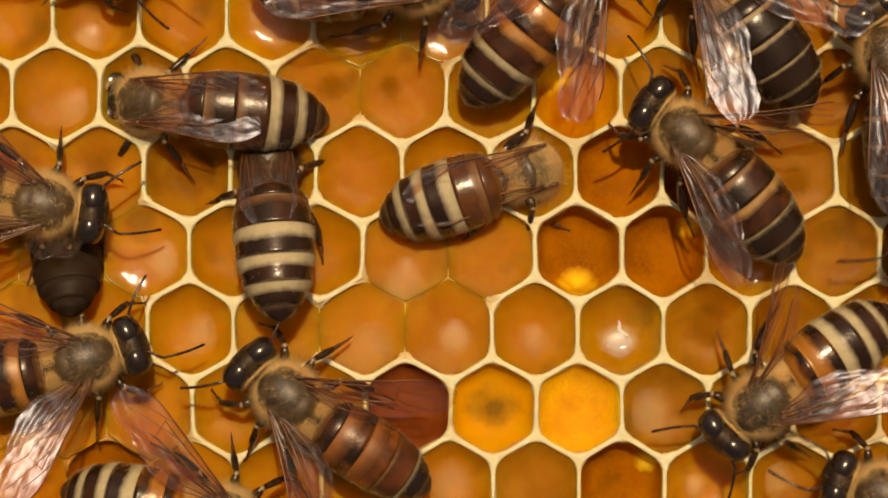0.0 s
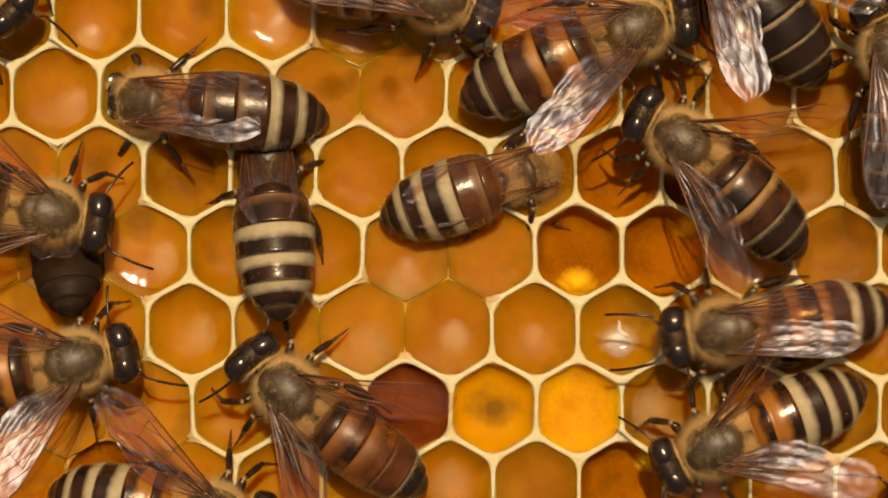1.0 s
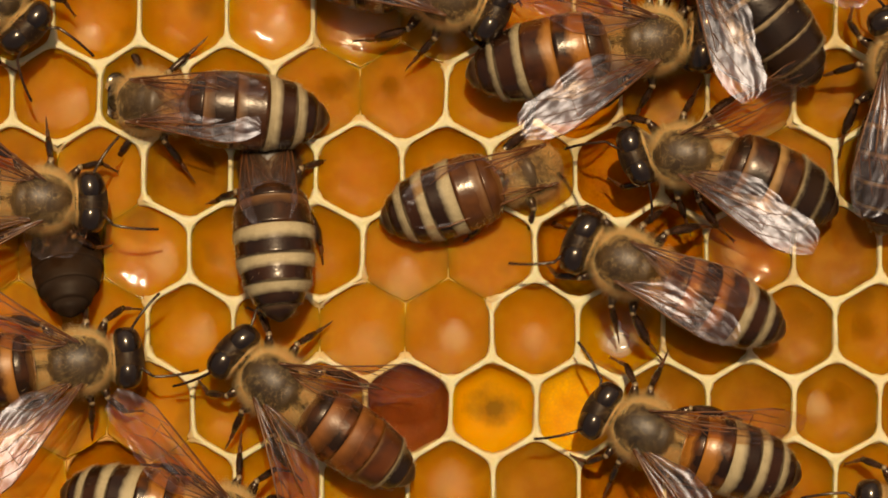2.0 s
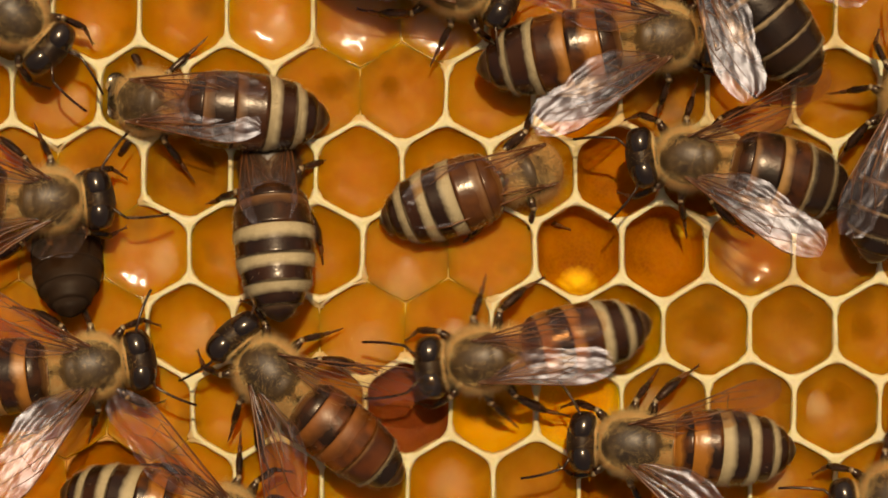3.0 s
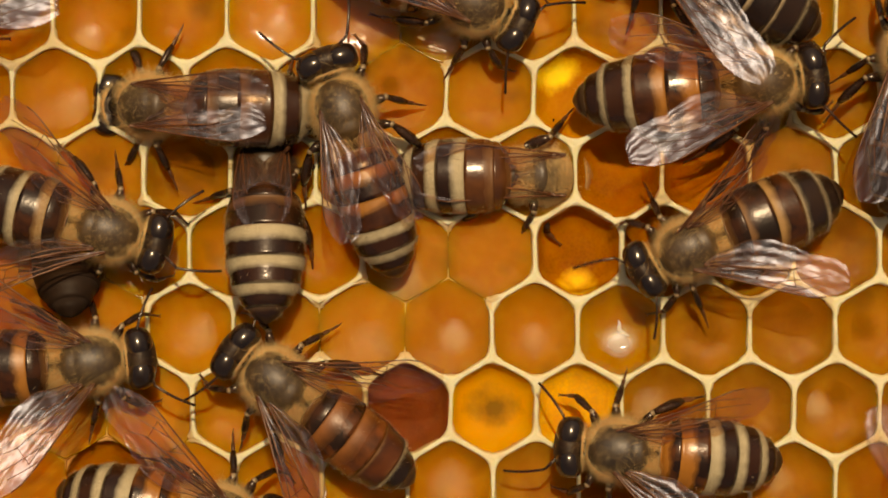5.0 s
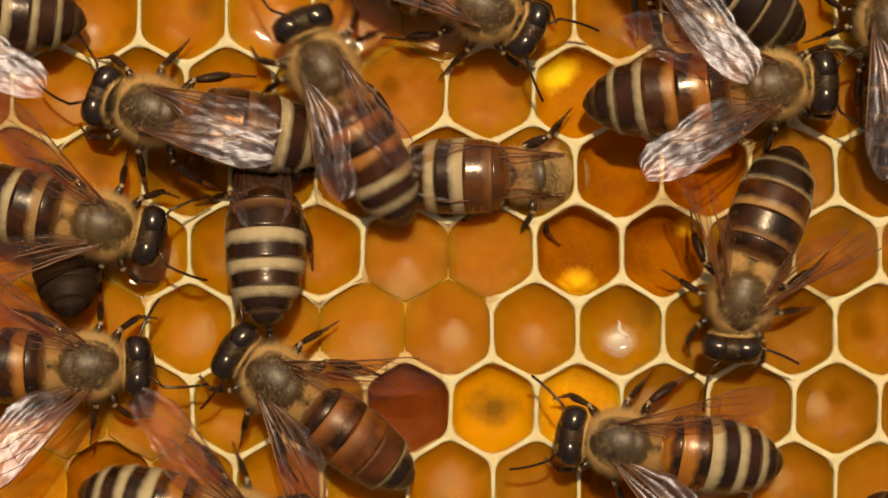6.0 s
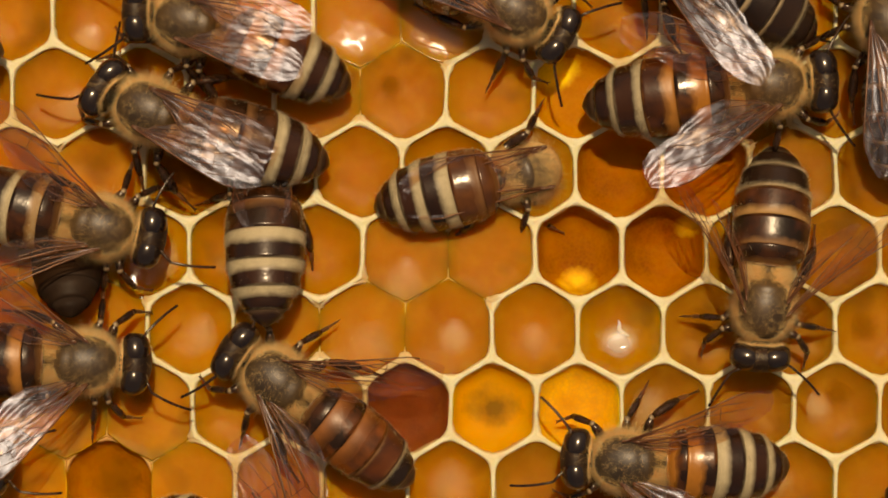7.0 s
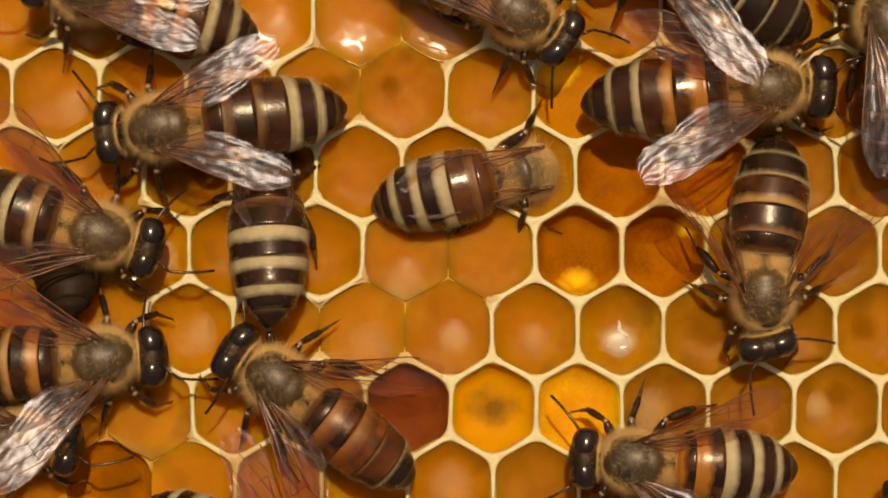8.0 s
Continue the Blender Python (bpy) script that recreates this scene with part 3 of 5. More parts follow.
def honeybee(label, plates, size, spread=(35, 35), lift=(6, 6), roll=(12, 12), felt=1, fur="fur", belly=(1.0, 1.0), wings=1.0):
    """One bee with every joint as a part's origin. spread and lift: left and right wings."""
    root = new("honeybee")
    root.scale = (size, size, size)
    tagged(root, label, "honeybee", "honeybees on the comb")
    bee = {"root": root}
    body = part("thorax", BEE["thorax"], root)
    if fur:
        part("fur", BEE[fur], body, "dark brown fur round the thorax" if fur == "dark_fur" else "tawny fur round the thorax")
    head = bee["head"] = part("head", BEE["head"], root, at=mm(*HEAD_AT))
    part("face_fur", BEE["face_fur"], head)
    abdomen = bee["abdomen"] = part("abdomen", tergite(0, plates[0]), root, at=mm(*WAIST_AT))
    abdomen.scale = (belly[0], belly[1], belly[1])
    for i in range(1, 6):
        part("tergite", tergite(i, plates[i]), abdomen)
    if felt:
        part("felt_hair", BEE["felt", felt], abdomen, "pale felt bands")
    for side in (1, -1):
        part("eye", BEE["eye", side], head, "glossy black compound eye")
        bee["antenna", side] = part("antenna", BEE["antenna", side], head, at=mm(1.15, side * 0.35, 0.0))
        for kind in WINGS:
            w = (0 if side > 0 else 1)
            wing = bee[kind, side] = part(kind, BEE[kind, side][0], root, "clear brownish veined wing", wing_pose(kind, side, spread[w], lift[w], roll[w]))
            wing.scale = (wings, wings, wings)
            for vein in BEE[kind, side][1]:
                part("vein", vein, wing)
        for kind, joints in LEGS.items():
            hip = joints[0]
            femur, tibia, tarsus, knee = BEE[kind, side]
            leg = bee[kind, side] = part(kind, femur, root, at=mm(hip[0], hip[1] * side, hip[2]))
            part("tibia", tibia, leg)
            part("knee", knee, leg, "pale knee joint")
            part("tarsus", tarsus, leg, "reddish clawed foot")
    return bee


BANDED = ("veiled", "brown", "dark", "dark", "dark", "tip")
AMBER = ("orange", "orange", "wide", "wide", "wide", "tip")
TOFFEE = ("veiled", "orange", "half_orange", "dark", "dark", "tip")
HALF_VEILED = ("veiled", "veiled", "wide", "wide", "wide", "tip")
DUSKY = ("veiled", "russet", "russet", "dusty", "thin", "tip")
UMBER = ("veiled", "russet", "russet", "brown", "dark", "tip")
RUSSET = ("veiled", "half_orange", "brown", "brown", "dark", "tip")
NAPPED = ("veiled", "veiled", "veiled", "wide", "wide", "tip")
FURRY = ("veiled", "dusty", "brown", "thin", "thin", "tip")
SABLE = ("thin", "thin", "thin", "thin", "thin", "tip")
HONEYED = ("toffee", "toffee", "wide", "wide", "wide", "tip")
RUDDY = ("ruddy", "half_orange", "half_orange", "wide", "wide", "tip")
SOOTY = ("black", "black", "black", "black", "black", "black")


# ---- the bees ----
bee_feeding = honeybee("brown honeybee, head in a cell, wings folded over banded abdomen", NAPPED, 1.03, spread=(6, 7), lift=(-17, -18), roll=(3, 3), felt=3, belly=(1.1, 1.0), wings=0.88)
bee_diving = honeybee("honeybee head down in a cell, pale banded abdomen raised", HALF_VEILED, 1.05, spread=(3, 2), lift=(-20, -21), roll=(3, 3), felt=2, fur="dark_fur", belly=(1.04, 1.0), wings=0.72)
bee_left = honeybee("tawny honeybee with spread wings and a banded abdomen", BANDED, 1.0, spread=(37, 37), roll=(30, 45), felt=1)
bee_lower_left = honeybee("tawny honeybee with ragged wings held apart", RUSSET, 1.0, spread=(39, 49), roll=(25, 2), felt=3)
bee_bottom = honeybee("honeybee with an orange and black banded abdomen", AMBER, 1.0, spread=(42, 42), felt=2)
bee_slanted = honeybee("dark honeybee with faint bands and wings half open", DUSKY, 1.02, spread=(38, 39), roll=(38, 42), felt=4, belly=(1.0, 0.9))
bee_middle = honeybee("honeybee, head in a cell, brown folded wings over banded abdomen", HONEYED, 1.0, spread=(5, 3), lift=(-28, -29), roll=(16, 34), felt=2, fur="coat")
bee_upper = honeybee("honeybee with an amber and dark banded abdomen, clear wings spread", TOFFEE, 1.03, spread=(25, 25), roll=(20, -2), felt=3, belly=(1.107, 1.02))
bee_turning = honeybee("tawny honeybee with a furry banded abdomen and open wings", FURRY, 0.98, spread=(22, 50), felt=3, belly=(1.03, 1.04))
bee_lower_right = honeybee("honeybee with amber and black bands, wings held apart", AMBER, 0.99, spread=(29, 40), felt=2)
bee_crossing = honeybee("brown honeybee hurrying across, crinkled wings folded over its back", RUDDY, 1.02, spread=(9, 8), lift=(5, 4), roll=(20, 22), felt=3, belly=(1.03, 0.93), wings=0.84)
bee_top_right = honeybee("dark honeybee with thin pale bands and one glinting wing", SABLE, 1.05, spread=(18, 30), roll=(0, 12), felt=4)
bee_right_edge = honeybee("dusky honeybee with long dark wings along its back", SABLE, 1.0, spread=(18, 18), felt=4)
bee_top = honeybee("brown honeybee with long dark-edged wings", UMBER, 1.0, spread=(10, 9), roll=(20, 25), felt=1)
bee_corner_right = honeybee("tawny honeybee with a dark head at the comb edge", BANDED, 1.0, spread=(30, 30), felt=1)
bee_corner_left = honeybee("honeybee at the comb edge with a dark furry head", BANDED, 1.0, spread=(30, 30), felt=1)
bee_buried = honeybee("dark honeybee deep in a cell, blunt abdomen showing", SOOTY, 0.95, spread=(4, 4), lift=(7, 6), roll=(3, 3), felt=0)
bee_late = honeybee("honeybee creeping in under another bee's wing", BANDED, 0.95, spread=(26, 26), felt=1)


# ---- the comb ----
ROWS, COLS = range(-3, 10), range(-3, 13)
RIM_HALF, DEPTH = 0.128, 9.0


def shake(r, k, n):
    return noise.noise(Vector((r * 3.17 + 0.3, k * 2.71 + 0.7, n * 5.3 + 0.1)))


def corner(r, k, low):
    """Upper (low False) or lower end of the upright wall k in row r."""
    x = -25.14 + 1.276 * (1 if r % 2 == 0 else -1) + 0.131 * r + (5.303 - 0.0145 * r) * k
    y = 14.24 - 4.803 * r + (-1.64 if low else 1.64)
    return Vector((x + 0.14 * shake(r, k, 1 + low), y + 0.16 * shake(r, k, 3 + low), 0))


def cell_corners(r, k):
    j = k + 1 if r % 2 == 0 else k
    return [corner(r, k, False), corner(r, k, True), corner(r + 1, j, False), corner(r, k + 1, True), corner(r, k + 1, False), corner(r - 1, j, True)]


def neighbours(r, k):
    """The cell across each side, in the order of cell_corners."""
    d = 0 if r % 2 else 1
    return [(r, k - 1), (r + 1, k - 1 + d), (r + 1, k + d), (r, k + 1), (r - 1, k + d), (r - 1, k - 1 + d)]


BRIMFUL = {(3, 4), (3, 5), (4, 4), (4, 3), (4, 2), (0, 3), (0, 4), (1, 4), (1, 3), (2, 0), (3, 0), (3, 1), (4, 0), (5, 0), (5, 1), (2, -1), (3, -1), (2, 8), (3, 8), (6, 0), (6, 1), (1, 8), (0, 7), (5, -1), (6, -1), (4, -1)}
FILL = {(3, 6): ("gold", 2.2), (3, 7): ("corner", 2.3), (2, 6): ("rust", 2.2), (2, 7): ("rust", 2.2), (5, 4): ("wine", 1.5), (5, 5): ("olive", 1.6), (5, 6): ("yellow", 1.4),
        (4, 6): ("brood", 1.8), (6, 6): ("corner", 2.2), (1, 6): ("sunny", 1.6), (2, 1): ("brown", 1.8), (6, 0): ("rust", 2.0),
        (0, 2): ("wet", 0.9), (0, 4): ("wet", 0.7), (0, 3): ("wet", 0.9), (3, 1): ("wet", 0.9), (3, 8): ("wet", 1.0), (6, 7): ("wet", 2.0)}
# x, y from the middle of the cell and size of painted pale gleams and of dark smudges
GLEAMS = {(4, 1): (0.5, -0.4, 1.0), (4, 3): (0.35, -1.0, 1.2), (4, 4): (0.3, -0.6, 0.9), (4, 5): (0.0, -0.6, 0.8), (5, 7): (-0.9, -0.4, 1.25), (6, 4): (0.0, 0.1, 1.15), (1, 0): (0.9, -1.0, 1.1),
         (3, 4): (0.0, -1.9, 1.1), (3, 8): (-0.8, -0.3, 0.8), (6, 7): (-0.6, 0.0, 0.6), (6, 8): (-0.8, 0.45, 0.9), (0, 3): (-0.1, -1.5, 0.9), (0, 4): (0.2, -1.2, 0.8), (5, 9): (-1.1, 0.1, 0.8), (3, 1): (0.9, -0.6, 0.9), (0, 2): (0.2, -1.0, 1.0), (0, 0): (-0.7, -1.5, 0.8)}
SMUDGES = {(1, 4): (-0.75, 0.55, 0.6), (1, 3): (0.9, 0.6, 0.8), (2, 0): (0.15, 0.9, 0.9), (2, 1): (0.1, 0.2, 1.4), (3, 9): (-0.5, 1.1, 0.9), (4, 8): (0.3, 0.9, 0.9), (4, 7): (0.0, 0.3, 1.1), (6, 6): (-0.7, 0.2, 0.7),
           (0, 8): (-0.4, 0.5, 0.9), (5, 9): (0.2, 0.9, 0.8), (1, 9): (-0.6, 0.2, 0.8), (4, 9): (-0.8, 0.2, 0.8), (5, 1): (-0.3, 0.9, 0.7), (2, 8): (0.3, -0.3, 0.9), (6, 0): (0.2, 0.3, 1.3), (1, 7): (0.1, 0.7, 0.7)}
STUFFS = {"nectar": (NECTAR, "glossy amber nectar in a wax cell"), "pale": (PALE_NECTAR, "light cloudy amber nectar in a wax cell"), "brown": (DARK_NECTAR, "dull brown amber nectar in a wax cell"), "wet": (WET, "wet glossy nectar brimming in a wax cell"), "brood": (BROOD, "wet amber nectar with whitish food in it"),
          "yellow": (YELLOW, "packed bright yellow pollen in a wax cell"), "sunny": (SUNNY, "amber pollen with painted shade round a yellow patch"), "gold": (RUST_SUNLIT, "rust pollen with a painted sunlit yellow patch"), "corner": (RUST_CORNER, "rust pollen with a yellow corner"), "rust": (RUST, "packed rust orange pollen in a wax cell"),
          "wine": (WINE, "packed dark wine red pollen in a wax cell"), "olive": (OLIVE, "packed yellow pollen with an olive middle")}


def rounded(corners, inset, round_r, n=8):
    """Outline of a hexagon set in by inset, its corners rounded; n + 1 points a corner, from corner 0 on."""
    c = sum(corners, Vector()) / 6
    ins = []
    for i in range(6):
        a, b, d = corners[i - 1], corners[i], corners[(i + 1) % 6]
        e0, e1 = (a - b).normalized(), (d - b).normalized()
        half = math.acos(max(-1, min(1, e0.dot(e1)))) / 2
        ins.append((b + (e0 + e1).normalized() * inset / math.sin(half), e0, e1, half))
    out = []
    for p, e0, e1, half in ins:
        t = round_r / math.tan(half)
        a, b = p + e0 * t, p + e1 * t
        for j in range(n + 1):
            w = j / n
            out.append(a * (1 - w) ** 2 + p * 2 * w * (1 - w) + b * w * w)
    return out, c


def cell_mesh(r, k):
    corners = cell_corners(r, k)
    near = neighbours(r, k)
    full = (r, k) in BRIMFUL
    side_low = [1.0 if full and nb in BRIMFUL else 0.0 for nb in near]
    n = 8
    # outer edge points, matched one to one with the inner outline
    outer, low = [], []
    for i in range(6):
        b, prev, nxt = corners[i], corners[i - 1].lerp(corners[i], 0.62), corners[i].lerp(corners[(i + 1) % 6], 0.38)
        for j in range(n + 1):
            w = j / n
            outer.append(prev.lerp(b, 2 * w) if w <= 0.5 else b.lerp(nxt, 2 * w - 1))
            s = side_low[i - 1] * max(0.0, 1 - w * 1.3) + side_low[i] * max(0.0, w * 1.3 - 0.3)
            low.append(min(1.0, s))
    rough = [0.09 * noise.noise(p * 2.3) for p in outer]
    bm = bmesh.new()
    uv = bm.loops.layers.uv.verify()
    rows = []

    def ring(inset, round_r, z, blend=None):
        pts, _ = rounded(corners, inset, round_r, n)
        row = []
        for i, p in enumerate(pts):
            q = p if blend is None else outer[i].lerp(p, blend * (1 + 0.30 * noise.noise(p * 2.9) + 0.28 * noise.noise(p * 0.7)))
            wob = 0.10 * noise.noise(Vector((p.x * 1.7, p.y * 1.7, z * 0.8 + 9))) + 0.06 * noise.noise(Vector((p.x * 5, p.y * 5, z * 0.8 + 4)))
            toward = (Vector((0, 0, 0)) + (q - mid)).normalized() * wob if blend is None else Vector()
            drop = low[i] * 0.9
            # the lower lip of each cell juts out a little
            q = q + Vector((0, 0.11 * max(0.0, -(p.y - mid.y) / 2.9) * (1 - low[i]) * (0.5 if z > -0.02 else max(0.15, 1 + z * 0.8)), 0)) if blend != 0.0 else q
            row.append((bm.verts.new((q.x + toward.x, q.y + toward.y, z - drop * max(0.0, 1 + z / 2) + rough[i] * max(0.0, 1 + z))), 1.0 - 0.92 * low[i], -z))
        rows.append(row)

    mid = sum(corners, Vector()) / 6
    # rounded crest, then walls that thicken a little as they go down
    ring(RIM_HALF, 1.45, 0.0, 0.0)
    ring(RIM_HALF, 1.45, 0.02, 0.45)
    ring(RIM_HALF, 1.45, -0.04, 0.85)
    ring(RIM_HALF, 1.42, -0.15)
    ring(RIM_HALF + 0.03, 1.35, -0.35)
    ring(RIM_HALF + 0.09, 1.2, -0.7)
    ring(RIM_HALF + 0.08, 1.1, -1.2)
    ring(RIM_HALF - 0.02, 1.0, -2.2)
    ring(RIM_HALF - 0.05, 1.0, -4.0)
    ring(RIM_HALF - 0.06, 1.0, -6.5)
    ring(RIM_HALF - 0.06, 1.0, -DEPTH + 1.0)
    for p, q in zip(rows, rows[1:]):
        for i in range(len(p)):
            j = (i + 1) % len(p)
            quad = (p[i], q[i], q[j], p[j])
            f = bm.faces.new([v[0] for v in quad][::-1])
            for loop, v in zip(f.loops, quad[::-1]):
                loop[uv].uv = (v[1], v[2])
    tip = bm.verts.new((mid.x, mid.y, -DEPTH - 0.4))
    last = rows[-1]
    for i in range(len(last)):
        f = bm.faces.new((last[i][0], tip, last[(i + 1) % len(last)][0])[::-1])
        for loop in f.loops:
            loop[uv].uv = (0.0, DEPTH)
    for v in bm.verts:
        v.co -= mid
    bmesh.ops.recalc_face_normals(bm, faces=bm.faces[:])
    return mesh_of("cell", bm, WAX), mid


def fill_height(at, z, w, wet=True):
    """Height of what fills the cell, w of the way from its middle to its wall."""
    cling = 0.45 if at in BRIMFUL else 0.24
    return -cling + (z + cling) * (1 - w ** (4.0 if wet else 6.0))


def filling_mesh(r, k, z, kind, material):
    corners = cell_corners(r, k)
    bm = bmesh.new()
    mid = sum(corners, Vector()) / 6
    pts, _ = rounded(corners, RIM_HALF + 0.01, 1.25, 6)
    if (r, k) in BRIMFUL:
        # brimming cells run together over the sunken wall between them
        near = neighbours(r, k)
        joins = [1.0 if nb in BRIMFUL else 0.0 for nb in near]
        for i in range(6):
            prev, nxt = corners[i - 1].lerp(corners[i], 0.62), corners[i].lerp(corners[(i + 1) % 6], 0.38)
            for j in range(7):
                w = j / 6
                edge = mid.lerp(prev.lerp(corners[i], 2 * w) if w <= 0.5 else corners[i].lerp(nxt, 2 * w - 1), 1.02)
                pts[i * 7 + j] = pts[i * 7 + j].lerp(edge, min(1.0, joins[i - 1] * max(0.0, 1 - w * 1.3) + joins[i] * max(0.0, w * 1.3 - 0.3)))
    rows = []
    wet = kind in ("nectar", "pale", "brown", "wet", "brood")
    for w in (1.0, 0.97, 0.93, 0.87, 0.79, 0.70, 0.58, 0.44, 0.30, 0.15):
        row = []
        for p in pts:
            q = mid.lerp(p, w)
            # syrup and packed pollen cling to the walls and sink to the middle
            h = fill_height((r, k), z, w, wet) + (0.06 if wet else 0.11) * noise.noise(Vector((q.x * 0.8, q.y * 0.8, r * 1.3 + k)))
            row.append(bm.verts.new((q.x, q.y, h)))
        rows.append(row)
    for p, q in zip(rows, rows[1:]):
        for i in range(len(p)):
            bm.faces.new((p[i], p[(i + 1) % len(p)], q[(i + 1) % len(p)], q[i]))
    c = bm.verts.new((mid.x, mid.y, sum(v.co.z for v in rows[-1]) / len(pts)))
    for i in range(len(pts)):
        bm.faces.new((rows[-1][i], rows[-1][(i + 1) % len(pts)], c))
    foot = [bm.verts.new((mid.lerp(p, 0.96).x, mid.lerp(p, 0.96).y, -DEPTH + 0.9)) for p in pts]
    for i in range(len(pts)):
        bm.faces.new((foot[i], foot[(i + 1) % len(pts)], rows[0][(i + 1) % len(pts)], rows[0][i]))
    for v in bm.verts:
        v.co -= mid
    return mesh_of(kind, bm, material)


def lens_mesh(name, material):
    """A thin lens that lies on the nectar of a cell."""
    bm = bmesh.new()
    rows = []
    for w in (1.0, 0.8, 0.55, 0.3, 0.1):
        rows.append([bm.verts.new((1.2 * w * math.cos(q), 1.2 * w * math.sin(q), 0.05 + 0.12 * (1 - w * w))) for q in [2 * math.pi * j / 20 for j in range(20)]])
    for p, q in zip(rows, rows[1:]):
        for i in range(20):
            bm.faces.new((p[i], p[(i + 1) % 20], q[(i + 1) % 20], q[i]))
    bm.faces.new(rows[-1])
    return mesh_of(name, bm, material)


def larva_mesh():
    """A small curved larva lying in its food, thin at its head."""
    bm = bmesh.new()
    pts, radii = [], []
    for j in range(25):
        q = j / 24
        pts.append((-0.10 + 0.05 * math.sin(9 * q) + 0.62 * q ** 2.6, 0.62 - 1.25 * q + 0.30 * q ** 3, 0.0))
        r = 0.04 + 0.15 * math.sin(math.pi * min(1.0, q * 1.02)) ** 0.8 * (0.45 + 0.55 * q) + (0.012 if j % 3 == 0 else 0.0)
        radii.append((r, r * 0.8))
    tube(bm, pts, radii, 14)
    return mesh_of("larva", bm, LARVA)


def comb():
    root = new("honeycomb")
    tagged(root, "amber honeycomb with cream wax rims, partly filled with nectar and pollen", "honeycomb", kind="structure")
    slab = bmesh.new()
    a, b = corner(ROWS[0], COLS[0], False), corner(ROWS[-1], COLS[-1], True)
    bmesh.ops.create_cube(slab, size=1.0, matrix=Matrix.Translation(((a.x + b.x) / 2, (a.y + b.y) / 2, -DEPTH - 1.0)) @ Matrix.Diagonal((abs(b.x - a.x) + 9, abs(b.y - a.y) + 6, 1.0, 1)))
    bmesh.ops.bevel(slab, geom=slab.edges[:], offset=0.3, segments=2, affect="EDGES")
    part("midrib", mesh_of("midrib", slab, WAX), root, "amber wax midrib under the cells")
    pick = random.Random(3)
    gleam, smudge = lens_mesh("milky_pool", GLEAM), lens_mesh("sunken_pollen", SMUDGE)
    for r in ROWS:
        for k in COLS:
            kind, z = FILL.get((r, k), ("brown" if k >= 7 or (k == 5 and r == 6) else "pale" if r >= 4 and k <= 3 else "nectar", pick.uniform(0.75, 1.4)))
            if (r, k) in BRIMFUL and (r, k) not in FILL:
                z = pick.uniform(0.6, 0.8)
            me, mid = cell_mesh(r, k)
            cell = part("cell", me, root, at=mm(mid.x, mid.y, 0))
            material, label = STUFFS[kind]
            part("pollen" if kind in ("yellow", "rust", "gold", "sunny", "corner", "wine", "olive") else "nectar", filling_mesh(r, k, -z, kind, material), cell, label)
            if kind == "brood":
                part("brood_food", lens_mesh("brood_food", JELLY), cell, "whitish mound of wet brood food", mm(-0.12, -0.85, -z + 0.03) @ Matrix.Diagonal((1.25, 0.95, 2.0, 1)))
                part("larva", larva_mesh(), cell, "small curled whitish larva in wet nectar", mm(0.05, 0.0, -z + 0.16))
            for marks, lens, name, label in ((GLEAMS, gleam, "milky_pool", "pale gleam painted on the nectar"), (SMUDGES, smudge, "sunken_pollen", "dark smudge of sunken pollen")):
                if (r, k) in marks:
                    x, y, size = marks[r, k]
                    part(name, lens, cell, label, mm(x, y, fill_height((r, k), -z, math.hypot(x, y) / 2.45) + 0.03) @ Matrix.Scale(size * 1.3, 4))


comb()


# ---- how they move ----
def crawl(rows):
    """Rows (seconds, x, y, height, nose-down pitch, heading) as poses of a whole bee."""
    return [(t, mm(x, y, z) @ pose(0, 0, 0, 0, 0, turn) @ pose(0, 0, 0, 0, pitch, 0)) for t, x, y, z, pitch, turn in rows]


